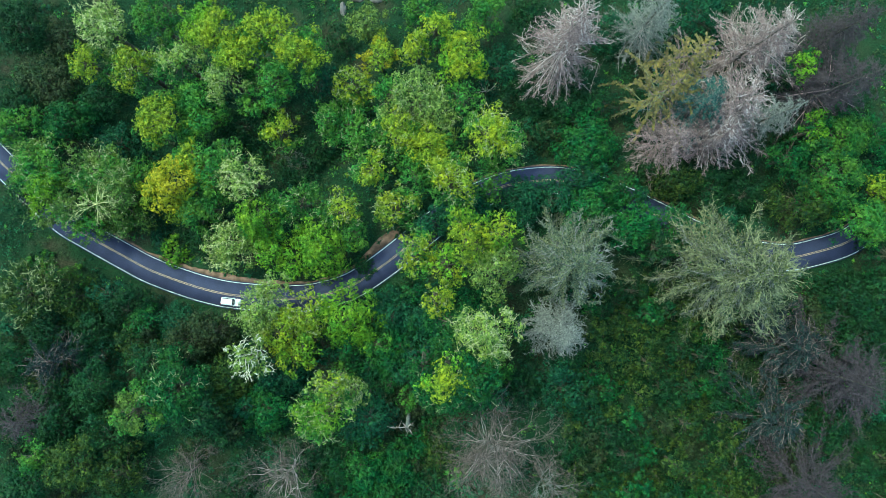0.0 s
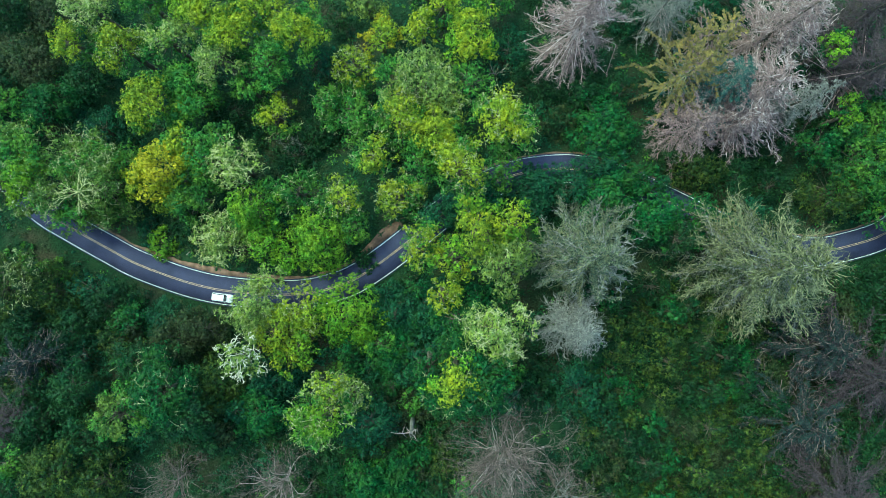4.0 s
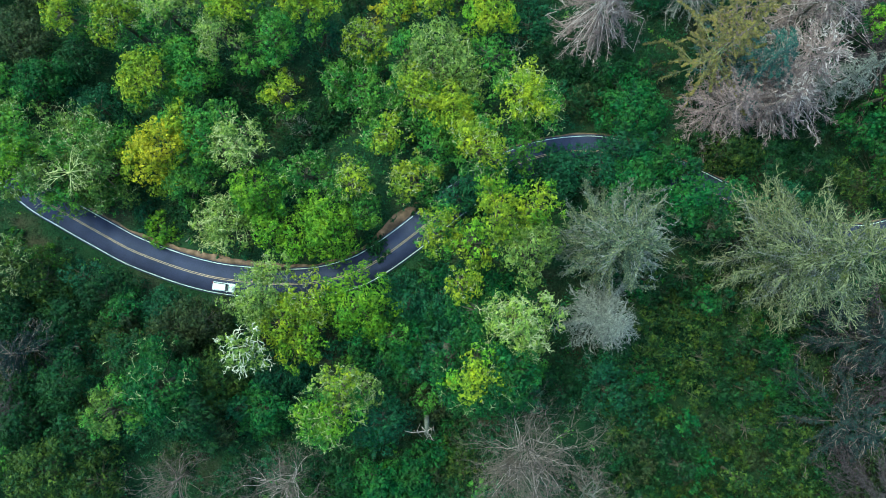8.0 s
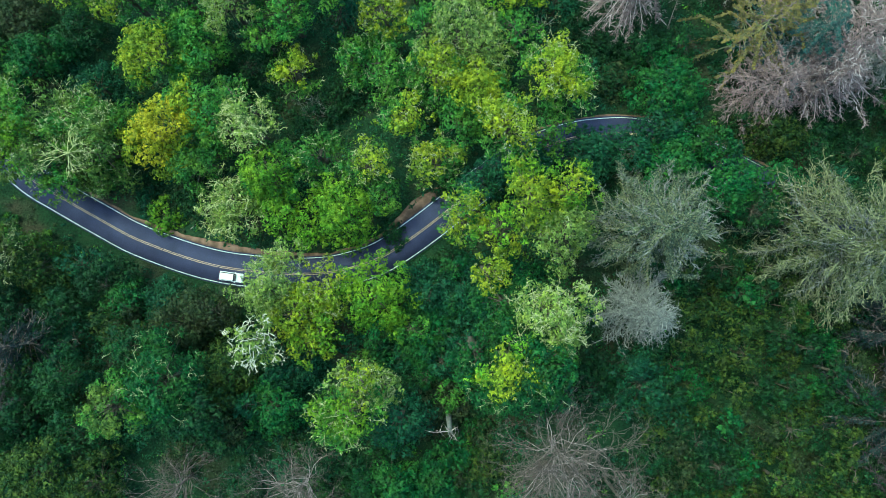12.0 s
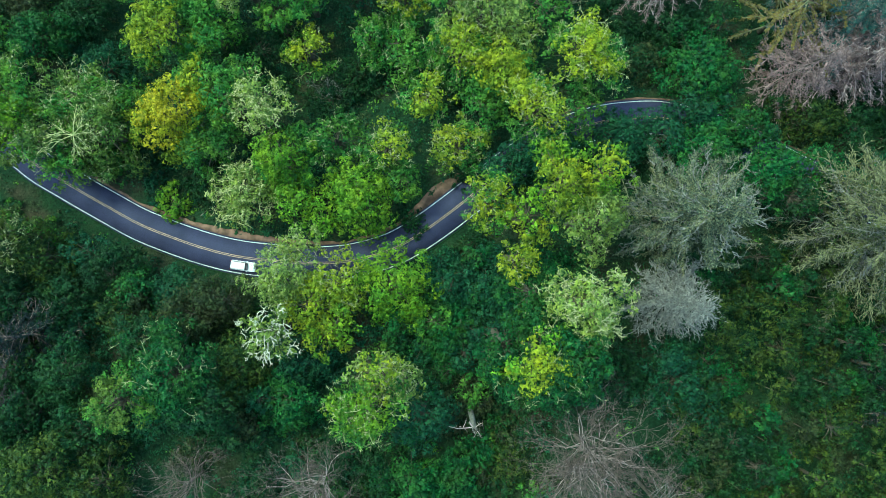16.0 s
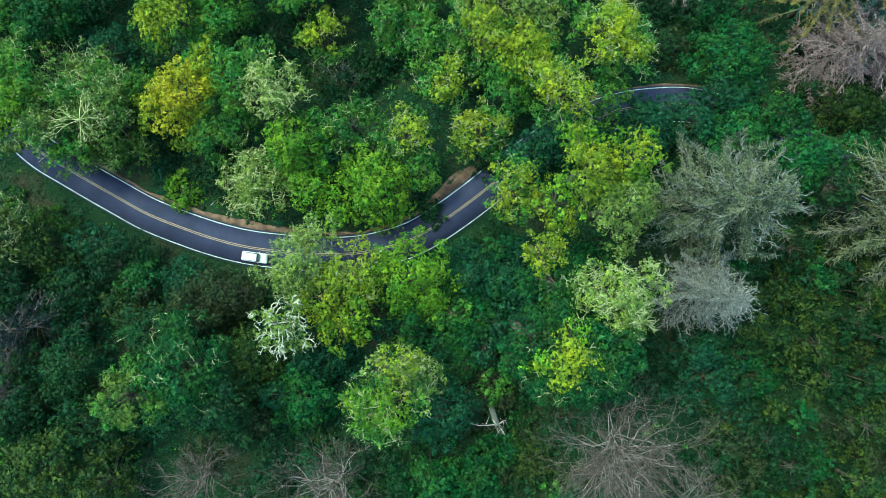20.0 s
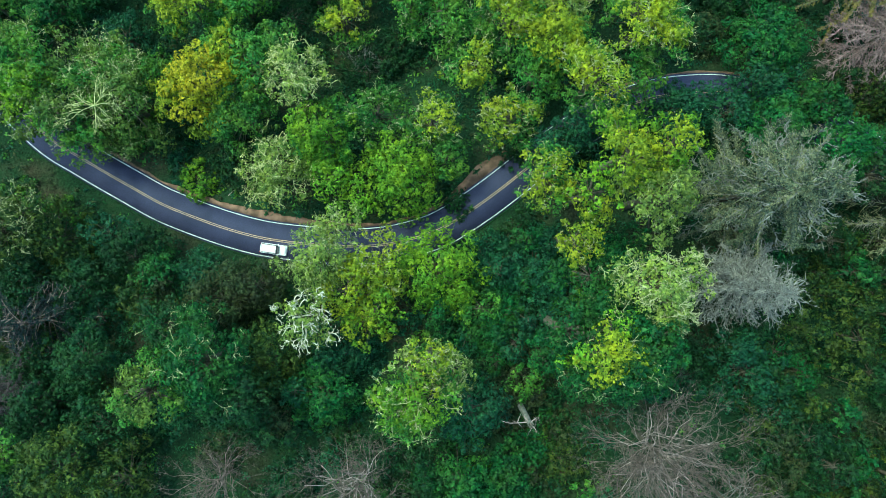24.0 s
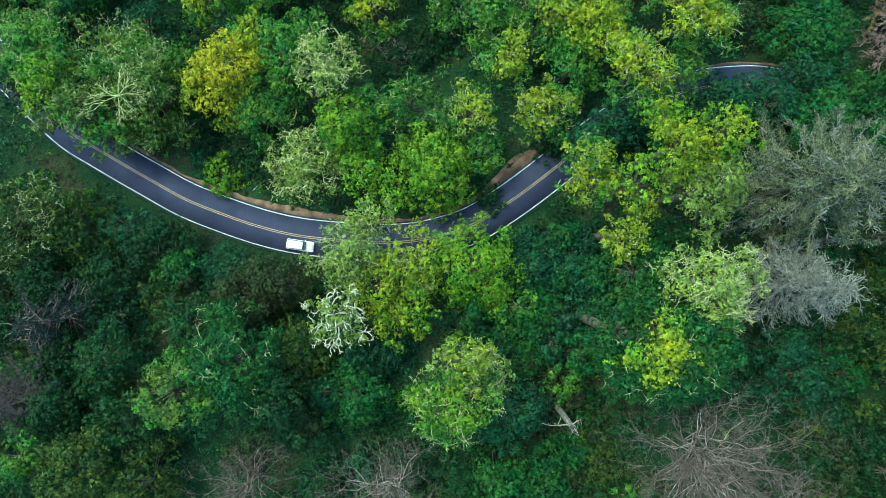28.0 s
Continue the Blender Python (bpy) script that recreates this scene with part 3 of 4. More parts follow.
    if needles:
        live = (s[who] < 1 - bare_top) & (rng.random(n)[who] < sparse)
        c = 5
        tt = rng.uniform(0.05, 1.1, (len(on), c, 1))
        lc = (on[:, None] + (end - on)[:, None] * tt + rng.normal(size=(len(on), c, 3)) * [0.08, 0.08, 0.05])[live].reshape(-1, 3)
        v, q = leaf_quads(lc, rng.normal(size=lc.shape) * 0.9 + [0, 0, 0.8], 0.42, 0.18)
        piece("needle_mass", mesh_from("needle_mass", v, [q], LEAF[needles]), root)
    return root


def dead_tree(x, y, top, r, wood="grey", limb="silver", label="", levels=5, stems=14, thin=0.7):
    """A bare dead tree: a tapered trunk and long upright limbs that fork into a haze of twigs."""
    g = ground_at(x, y)
    h = top - g
    root = thing("dead_tree", x, y, g - 0.1, label, "tree", "forest trees")
    rad = 0.14 + 0.013 * h
    fork = h * 0.5
    v, f = tubes([(0, 0, 0)], [(0.2, 0.1, fork * 1.5)], rad, 0.06, 9, 0, 4)
    piece("trunk", mesh_from("trunk", v, [f], BARK["brown"], True), root)
    fine = []
    for k in range(stems):
        a = 2.4 * k + rng.uniform(-0.4, 0.4)
        z0 = h * rng.uniform(0.12, 0.5)
        out = r * rng.uniform(0.3, 0.9)
        way = np.array([[math.cos(a) * out, math.sin(a) * out, h * rng.uniform(0.68, 0.85) - z0]])
        sets = branching([(0.1, 0.05, z0)], way, np.linalg.norm(way) * 0.56, rad * 0.17, levels, 3, 0.5, 0.08, thin)
        v, f = joined(sets[:4])
        piece("limb", mesh_from("limb", v, f, BARK[limb], True), root, "long pale bare limb")
        fine += sets[4:]
    v, f = joined(fine)
    piece("twigwork", mesh_from("twigwork", v, f, BARK[wood]), root, kind="stuff")
    return root


def shrub(x, y, r, height, leaf="green", label="", density=20):
    """A bush: stems from the ground and a low uneven dome of leaves."""
    g = ground_at(x, y)
    root = thing("shrub", x, y, g - 0.05, label or "%s leafy shrub on the forest floor" % TONE[leaf], "shrub", "shrubs under the trees")
    pts, sizes = crown_lobes(r, height * 0.7)
    pts = pts + [0, 0, height - 0.4 * sizes.mean()]
    v, f = tubes(np.zeros((len(pts), 3)), pts, 0.06, 0.02, 3, 0.1, 1)
    piece("woody_base", mesh_from("woody_base", v, [f], BARK["brown"]), root, kind="stuff")
    v, q = lobe_leaves(pts, sizes, density, 0.36, 0.27)
    piece("foliage", mesh_from("foliage", v, [q], LEAF[leaf]), root)
    return root


# the wood, from the road outwards
tree(-88.1, 57.1, 6.6, 6.2, "pale", twigs=0.7)
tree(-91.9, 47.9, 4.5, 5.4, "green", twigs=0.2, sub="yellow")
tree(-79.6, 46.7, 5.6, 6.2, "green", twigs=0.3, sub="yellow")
tree(-74.8, 59.2, 6.6, 5.9, "green", twigs=0.2)
tree(-69.4, 49.1, 4.6, 6.3, "green", twigs=0.45, sub="pale")
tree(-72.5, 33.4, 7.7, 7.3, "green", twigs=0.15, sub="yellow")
tree(-64.7, 35.7, 3.7, 7.2, "green", twigs=0.15)
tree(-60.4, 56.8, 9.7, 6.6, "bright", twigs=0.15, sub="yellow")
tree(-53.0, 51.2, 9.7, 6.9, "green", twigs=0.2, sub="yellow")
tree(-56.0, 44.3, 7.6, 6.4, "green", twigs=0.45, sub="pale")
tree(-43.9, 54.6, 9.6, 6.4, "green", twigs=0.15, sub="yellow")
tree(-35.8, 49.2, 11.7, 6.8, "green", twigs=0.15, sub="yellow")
tree(-43.3, 42.5, 7.6, 5.9, "green", twigs=0.15)
tree(-50.2, 38.4, 1.4, 3.8, "green", twigs=0.15)
tree(-43.3, 31.4, 0.6, 5.6, "green", twigs=0.3, sub="yellow")
tree(-103.0, 20.3, 7.8, 8.4, "sage", twigs=0.3, sub="green")
tree(-106.8, 13.6, 7.5, 5.3, "dark", density=19, length=0.34, width=0.25)
tree(-112.7, 32.9, 2.6, 5.8, "green", twigs=0.15)
tree(-100.8, 12.8, 8.7, 6.6, "sage", twigs=0.3, sub="bright")
tree(-88.9, 20.4, 6.7, 6.8, "sage", twigs=0.4, sub="green")
tree(-83.5, 12.6, 8.8, 8.4, "sage", twigs=0.4, sub="sage", star=(-2.0, -1.5))
tree(-93.8, 9.7, 8.6, 5.8, "green", twigs=0.25, sub="sage")
tree(-102.9, 34.0, -2.2, 7.7, "deep")
tree(-79.0, 17.7, 4.6, 5.7, "green", twigs=0.15)
tree(-115.2, 61.3, -5.3, 6.8, "dark", density=19, length=0.34, width=0.25)
tree(-104.8, 58.8, -7.4, 6.4, "olive", density=19, length=0.34, width=0.25)
tree(-108.3, 45.1, -7.1, 8.9, "olive", density=19, length=0.34, width=0.25)
tree(-94.3, 42.4, -6.3, 6.8, "dark", density=19, length=0.34, width=0.25)
tree(-115.2, 38.3, -5.3, 6.8, "dark", density=19, length=0.34, width=0.25)
tree(-68.2, 15.2, 10.8, 8.0, "yellow", twigs=0.15, sub="golden")
tree(-64.4, 21.9, 8.5, 5.3, "green", twigs=0.2, sub="yellow")
tree(-59.5, 19.4, 9.6, 5.5, "green", twigs=0.15)
tree(-61.1, 10.3, 7.6, 5.9, "green", twigs=0.15)
tree(-50.9, 17.4, 11.6, 5.7, "pale", twigs=0.69)
tree(-53.5, 23.5, 9.4, 3.9, "green", twigs=0.15)
tree(-53.8, 1.5, 8.7, 7.0, "pale", twigs=0.66)
tree(-45.7, 7.8, 10.7, 6.6, "green", twigs=0.15, sub="bright")
tree(-44.4, 0.1, 7.6, 5.6, "bright", twigs=0.15)
tree(-35.7, 11.7, 8.6, 5.8, "green", twigs=0.25)
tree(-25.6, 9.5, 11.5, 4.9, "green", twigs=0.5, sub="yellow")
tree(-22.6, 4.6, 9.4, 4.4, "green", twigs=0.15)
tree(-30.5, 0.1, 10.7, 7.4, "bright", twigs=0.15)
tree(-38.8, -3.9, 5.4, 4.3, "bright", twigs=0.15)
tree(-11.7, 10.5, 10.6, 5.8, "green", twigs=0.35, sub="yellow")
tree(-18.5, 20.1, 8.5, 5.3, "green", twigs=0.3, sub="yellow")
tree(-23.8, 32.8, 3.8, 7.8, "green", twigs=0.25)
tree(-30.5, 34.5, 1.4, 4.1, "green", twigs=0.3)
tree(-16.8, 49.7, 4.5, 5.1, "golden", "round golden green tree crown between green trees", twigs=0.15, sub="yellow")
tree(-22.7, 41.9, 5.5, 4.8, "yellow", twigs=0.35)
tree(-6.6, 51.3, 5.5, 4.5, "yellow", twigs=0.25)
tree(4.8, 49.7, 8.7, 7.0, "bright", twigs=0.15, sub="yellow")
tree(-1.7, 56.2, 6.5, 5.1, "green", twigs=0.15, sub="yellow")
tree(-20.9, 59.8, 0.6, 5.6, "pale", twigs=0.2)
tree(-5.4, 35.7, 12.9, 9.0, "pale", twigs=0.45)
tree(-11.7, 27.9, 10.6, 6.3, "green", twigs=0.25, sub="yellow")
tree(-3.0, 24.7, 11.7, 7.1, "green", twigs=0.15, sub="yellow")
tree(5.3, 37.5, 10.4, 4.4, "green", twigs=0.15)
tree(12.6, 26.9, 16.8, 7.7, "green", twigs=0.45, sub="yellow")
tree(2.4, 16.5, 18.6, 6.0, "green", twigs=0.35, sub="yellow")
tree(-6.8, 18.5, 9.5, 4.7, "green", twigs=0.15)
tree(7.5, 11.0, 9.5, 5.3, "teal", density=19, length=0.34, width=0.25)
tree(12.0, 16.8, 12.5, 4.6, "green", twigs=0.15)
tree(35.7, 18.0, 9.6, 5.5, "teal", density=19, length=0.34, width=0.25)
tree(0.9, 6.5, 4.3, 3.4, "dark", density=19, length=0.34, width=0.25)
tree(-5.6, 61.6, 3.5, 5.2, "green", twigs=0.2)
tree(11.1, 62.0, 2.6, 5.8, "green", twigs=0.15)
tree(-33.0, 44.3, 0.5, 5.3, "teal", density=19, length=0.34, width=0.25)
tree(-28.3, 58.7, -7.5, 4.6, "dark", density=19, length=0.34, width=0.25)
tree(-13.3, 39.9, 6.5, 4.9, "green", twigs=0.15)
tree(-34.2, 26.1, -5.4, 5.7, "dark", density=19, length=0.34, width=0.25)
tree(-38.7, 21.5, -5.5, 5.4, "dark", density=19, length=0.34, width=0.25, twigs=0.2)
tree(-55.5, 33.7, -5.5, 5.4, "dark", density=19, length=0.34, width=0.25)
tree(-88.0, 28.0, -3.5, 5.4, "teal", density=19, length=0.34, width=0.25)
tree(-5.5, -1.4, 20.5, 5.4, "green", twigs=0.3, sub="yellow")
tree(5.9, 2.0, 28.6, 6.1, "bright", twigs=0.15, sub="yellow")
tree(12.9, 3.6, 27.4, 4.4, "bright", twigs=0.15, sub="yellow")
tree(0.8, -3.9, 23.5, 4.5, "yellow", twigs=0.2, sub="bright")
tree(11.0, -4.6, 26.6, 6.2, "pale", twigs=0.25)
tree(-1.8, -11.3, 23.4, 4.0, "yellow", twigs=0.3)
tree(2.1, -17.4, 20.6, 5.9, "deep", twigs=0.15)
tree(9.3, -18.7, 33.7, 6.6, "pale", twigs=0.62, sub="pale")
tree(2.4, -28.0, 36.2, 8.0, "deep", twigs=0.25)
tree(1.2, -27.3, 37.6, 5.2, "bright", sub="yellow")
tree(6.8, -26.6, 35.5, 4.9, "deep", twigs=0.2)
tree(-4.3, -25.6, 32.4, 4.3, "deep")
tree(37.2, 27.6, 8.8, 8.4, "deep", twigs=0.1)
tree(21.2, 11.1, 8.6, 5.8, "teal", density=19, length=0.34, width=0.25)
tree(18.4, 12.8, 8.5, 5.0, "teal", density=19, length=0.34, width=0.25)
tree(30.1, 13.4, 9.6, 5.5, "teal", density=19, length=0.34, width=0.25)
tree(37.4, 9.4, 13.8, 7.6, "deep", twigs=0.1)
tree(46.3, 5.0, 15.6, 6.4, "deep", twigs=0.1)
tree(51.1, 1.2, 15.5, 4.8, "dark", density=19, length=0.34, width=0.25)
tree(45.2, 14.1, 9.5, 5.0, "deep")
tree(58.5, 18.4, 6.6, 6.5, "moss", density=19, length=0.34, width=0.25)
tree(68.8, 15.3, 4.6, 6.0, "dark", density=19, length=0.34, width=0.25)
tree(77.4, 13.8, 4.6, 5.7, "dark", density=19, length=0.34, width=0.25)
tree(71.4, 6.9, 7.4, 4.5, "teal", density=19, length=0.34, width=0.25)
tree(76.7, 3.2, 9.4, 3.9, "dark", density=19, length=0.34, width=0.25)
tree(26.5, 29.5, -3.5, 5.4, "olive", density=19, length=0.34, width=0.25)
tree(90.8, 46.1, 9.4, 4.4, "deep", twigs=0.1, sub="bright")
tree(93.6, 29.7, 9.4, 4.4, "deep", sub="bright")
tree(103.6, 29.4, 8.7, 7.2, "deep", twigs=0.1, sub="green")
tree(96.3, 17.7, 13.9, 8.9, "deep", twigs=0.15, sub="green")
tree(104.8, 7.7, 11.8, 7.7, "deep", twigs=0.1, sub="green")
tree(91.8, 11.3, 9.7, 7.2, "moss", density=19, length=0.34, width=0.25)
tree(88.4, 23.0, 7.5, 5.0, "deep")
tree(22.1, 37.9, -3.3, 7.5, "dark", density=19, length=0.34, width=0.25)
tree(33.9, 38.4, -2.3, 6.8, "dark", density=19, length=0.34, width=0.25)
tree(14.5, 48.4, -3.4, 6.0, "teal", density=19, length=0.34, width=0.25)
tree(23.8, 64.2, -5.4, 6.1, "dark", density=19, length=0.34, width=0.25)
tree(45.6, 58.3, -1.4, 5.9, "teal", density=19, length=0.34, width=0.25)
tree(70.0, 63.3, -2.3, 7.4, "teal", density=19, length=0.34, width=0.25)
tree(-23.9, -16.6, 12.8, 7.9, "bright", twigs=0.15)
tree(-45.0, -15.4, 14.7, 6.7, "pale", twigs=0.5)
tree(-41.6, -9.6, 13.4, 4.0, "pale", twigs=0.45)
tree(-40.0, -20.5, 13.5, 5.1, "yellow", twigs=0.15)
tree(-34.1, -16.4, 14.6, 5.6, "yellow", twigs=0.35)
tree(-35.6, -25.4, 13.5, 5.1, "yellow", twigs=0.15, sub="bright")
tree(-45.9, -25.8, 18.5, 4.7, "pale", twigs=1)
tree(-27.6, -37.5, 28.6, 6.3, "green", twigs=0.5, sub="bright")
tree(-25.0, -31.4, 27.4, 4.4, "pale", twigs=0.4, sub="yellow")
tree(-17.7, -40.0, 20.6, 6.2, "teal", density=19, length=0.34, width=0.25, twigs=0.15)
tree(-21.6, -34.0, 18.4, 3.9, "pale", twigs=0.6)
tree(-70.4, -37.2, 24.0, 5.8, "green", twigs=0.1, sub="sage")
tree(-63.4, -33.2, 23.4, 8.8, "deep", twigs=0.3)
tree(-58.6, -39.7, 20.8, 7.7, "dark", density=19, length=0.34, width=0.25)
tree(-71.5, -26.9, 14.5, 5.4, "dark", density=19, length=0.34, width=0.25)
tree(-105.5, -11.1, 9.7, 7.2, "moss", density=19, length=0.34, width=0.25, twigs=0.4)
tree(-99.9, -8.2, 9.6, 5.5, "moss", density=19, length=0.34, width=0.25, twigs=0.4)
tree(-96.0, -12.8, 6.7, 7.0, "moss", density=19, length=0.34, width=0.25)
tree(-86.5, -11.9, 4.5, 4.6, "teal", density=19, length=0.34, width=0.25, twigs=0.2)
tree(-81.4, -15.8, 4.7, 6.6, "dark", density=19, length=0.34, width=0.25)
tree(-77.0, -19.0, 4.5, 5.1, "deep")
tree(-69.6, -19.0, 3.6, 6.0, "teal", density=19, length=0.34, width=0.25)
tree(-63.1, -23.1, 8.6, 6.4, "olive", density=19, length=0.34, width=0.25)
tree(-58.2, -20.6, 7.6, 5.6, "olive", density=19, length=0.34, width=0.25)
tree(-79.2, -24.4, 5.5, 5.1, "moss", density=19, length=0.34, width=0.25)
tree(-90.9, -22.8, 5.7, 7.1, "dark", density=19, length=0.34, width=0.25)
tree(-53.1, -34.4, 11.7, 7.4, "moss", density=19, length=0.34, width=0.25)
tree(-43.9, -40.1, 13.6, 6.2, "deep")
tree(-41.1, -32.9, 8.7, 7.0, "teal", density=19, length=0.34, width=0.25)
tree(-88.5, -51.4, 18.8, 7.6, "moss", density=19, length=0.34, width=0.25, twigs=0.15)
tree(-97.2, -49.2, 18.4, 4.2, "green", sub="green")
tree(-82.5, -45.9, 14.6, 6.4, "dark", density=19, length=0.34, width=0.25)
tree(-77.3, -53.9, 16.6, 5.6, "moss", density=19, length=0.34, width=0.25, twigs=0.2)
tree(-94.6, -43.5, 13.7, 6.7, "dark", density=19, length=0.34, width=0.25)
tree(-99.5, -56.6, 18.7, 6.5, "dark", density=19, length=0.34, width=0.25)
tree(-87.6, -34.4, 11.7, 6.8, "dark", density=19, length=0.34, width=0.25)
tree(-19.5, -53.0, 14.7, 7.0, "deep")
tree(-10.8, -53.4, 12.7, 6.5, "deep")
tree(-8.7, -35.0, 8.6, 5.8, "olive", density=19, length=0.34, width=0.25)
tree(-14.1, -26.7, 6.8, 7.6, "deep")
tree(-6.3, -17.1, 5.8, 7.9, "teal", density=19, length=0.34, width=0.25)
tree(-12.8, -17.9, 4.7, 6.8, "teal", density=19, length=0.34, width=0.25)
tree(-25.0, -53.0, 13.6, 5.7, "dark", density=19, length=0.34, width=0.25)
tree(-32.9, -49.5, 11.5, 5.5, "dark", density=19, length=0.34, width=0.25)
tree(28.5, -32.9, 18.7, 6.8, "teal", density=19, length=0.34, width=0.25)
tree(24.1, -30.0, 12.5, 5.4, "dark", density=19, length=0.34, width=0.25)
tree(36.2, -41.4, 13.6, 5.9, "teal", density=19, length=0.34, width=0.25)
tree(20.0, -35.4, 12.5, 4.9, "dark", density=19, length=0.34, width=0.25)
tree(29.3, -54.7, 14.7, 6.7, "dark", density=19, length=0.34, width=0.25)
tree(101.6, -13.9, 8.8, 7.8, "dark", density=19, length=0.34, width=0.25)
tree(95.7, -18.3, 7.7, 7.0, "olive", density=19, length=0.34, width=0.25)
tree(106.4, -22.4, 8.7, 7.0, "dark", density=19, length=0.34, width=0.25)
tree(56.4, 5.0, 13.6, 5.7, "deep")
tree(63.0, 2.0, 13.4, 4.0, "teal", density=19, length=0.34, width=0.25)
tree(4.0, 8.1, 6.5, 5.1, "teal", density=19, length=0.34, width=0.25, twigs=0.1)
tree(9.4, 11.2, 6.4, 4.2, "deep")
tree(36.6, 15.4, 7.0, 4.0, "deep")
tree(42.6, 14.6, 7.0, 4.4, "deep")
tree(48.0, 12.6, 7.0, 4.0, "teal", density=19, length=0.34, width=0.25)
tree(-91.0, 5.6, 6.5, 4.6, "sage", sub="green")
tree(-3.2, 6.6, 8.0, 3.7, "teal", density=19, length=0.34, width=0.25)
tree(1.0, 9.8, 9.0, 3.8, "teal", density=19, length=0.34, width=0.25)
tree(-4.5, 5.4, 5.0, 3.6, "teal", density=19, length=0.34, width=0.25)
tree(19.8, 14.8, 6.0, 3.8, "teal", density=19, length=0.34, width=0.25)
tree(25.4, 14.9, 6.0, 4.1, "teal", density=19, length=0.34, width=0.25)
tree(112.7, 26.9, 8.7, 7.0, "deep")
tree(112.0, 14.7, 10.7, 6.9, "deep", sub="yellow")
tree(113.6, -2.0, 8.6, 6.4, "dark", density=19, length=0.34, width=0.25)
tree(112.0, -11.8, 8.7, 6.7, "dark", density=19, length=0.34, width=0.25)
tree(114.0, -22.4, 8.6, 6.4, "dark", density=19, length=0.34, width=0.25)
tree(112.7, -47.4, 9.7, 6.9, "dark", density=19, length=0.34, width=0.25)
tree(111.9, -58.5, 9.6, 6.4, "dark", density=19, length=0.34, width=0.25)
tree(-50.3, -58.7, 13.6, 6.2, "dark", density=19, length=0.34, width=0.25)
tree(-32.8, -60.2, 12.6, 6.0, "deep")
tree(-12.9, -60.9, 12.6, 6.2, "deep")
tree(-2.6, -59.4, 11.5, 5.2, "dark", density=19, length=0.34, width=0.25)
tree(39.7, -59.3, 10.6, 6.0, "moss", density=19, length=0.34, width=0.25)
tree(50.8, -60.9, 10.6, 6.0, "moss", density=19, length=0.34, width=0.25)
tree(63.3, -61.6, 10.6, 5.8, "deep")
tree(75.8, -60.9, 10.6, 6.0, "dark", density=19, length=0.34, width=0.25)
tree(-21.1, -62.9, 12.6, 6.0, "deep")
tree(-102.4, -22.5, 7.6, 6.4, "dark", density=19, length=0.34, width=0.25)
tree(-107.4, -28.0, 8.6, 6.4, "dark", density=19, length=0.34, width=0.25)
tree(-97.5, -35.0, 8.6, 6.1, "dark", density=19, length=0.34, width=0.25)
tree(-2.0, -50.1, 9.6, 5.5, "moss", density=19, length=0.34, width=0.25)
tree(2.2, -46.1, 8.5, 4.7, "dark", density=19, length=0.34, width=0.25)
tree(-5.4, -47.2, 9.5, 4.7, "deep")

# conifers, dead and alive
conifer(30.4, 50.9, 30.0, 12.5, "pink", bough="silver", thick=0.7, full=1.7, fuzz=1.0, label="tall dead conifer with long silver bare boughs and pinkish twigs", droop=0.5, fingers=0.25, finger=1.5)
conifer(53.4, 38.1, 25.0, 13.1, "pink", "needle_gold", sparse=1.0, bough="olive", label="dying conifer with olive golden drooping boughs", full=0.7, thick=0.7, fine=1.6, plume=0.45)
conifer(60.8, 46.9, 22.0, 9.7, "pink", "needle_gold", sparse=0.7, label="dying conifer with rusty golden needles", full=0.9, thick=0.7, plume=0.6, fine=1.4)
conifer(62.4, 35.5, 23.0, 11.6, "grey", "needle_teal", bough="silver", thick=0.5, label="conifer with blue green needles among dead ones", full=1.1)
conifer(69.4, 34.1, 26.0, 14.4, "pink", bough="silver", label="dead conifer with dense pinkish grey twigs", full=1.7, fuzz=1.0, thick=0.5, fingers=0.35, finger=1.2)
conifer(56.3, 26.9, 18.0, 11.2, "pink", label="dead conifer with brownish grey twigs", full=1.7, fuzz=1.0, thick=0.5, bough="pink", fingers=0.35, finger=1.2)
conifer(80.8, 32.7, 24.0, 7.2, "grey", label="slim dead conifer with blue grey twigs", full=1.7, fuzz=1.0, thick=0.42, bough="silver")
conifer(67.4, 28.2, 18.0, 9.8, "pink", bough="silver", label="dead conifer with pale pinkish twigs", full=1.7, fuzz=1.0, thick=0.5, fingers=0.35, finger=1.2)
conifer(77.4, 50.2, 26.0, 13.0, "pink", label="dead conifer with pinkish brown boughs", full=1.7, fuzz=1.0, thick=0.5, bough="silver", fingers=0.35, finger=1.2)
conifer(51.6, 57.3, 22.0, 9.7, "grey", label="dead conifer with silver twigs", full=1.7, fuzz=1.0, thick=0.42, bough="silver")
conifer(96.6, 39.7, 26.0, 13.0, "plum", bough="pink", label="dead conifer with dark plum grey twigs", full=1.7, fuzz=1.5, thick=0.65)
conifer(98.7, 54.2, 22.0, 11.1, "plum", label="dead conifer with dark grey twigs", full=1.7, fuzz=1.5, thick=0.65)
conifer(66.4, -5.2, 42.0, 16.8, "grey", "needle_olive", label="tall conifer with olive lichen-hung boughs beside the road", bough="olive", thick=0.35, sparse=0.85, full=1.1, fine=1.2, droop=0.4, fingers=1.3, finger=1.8)
conifer(28.4, -3.2, 41.0, 13.2, "olive", "needle_grey", bough="grey", label="tall grey green conifer with lichened boughs", thick=0.3, full=1.0, fine=1.4, droop=0.4, sparse=0.8, fingers=0.8, finger=1.1)
conifer(26.6, -18.7, 33.0, 7.5, "grey", bough="grey", label="dead conifer with silver blue grey twigs", full=1.9, fuzz=1.0, thick=0.5, fingers=1.2, finger=1.2)
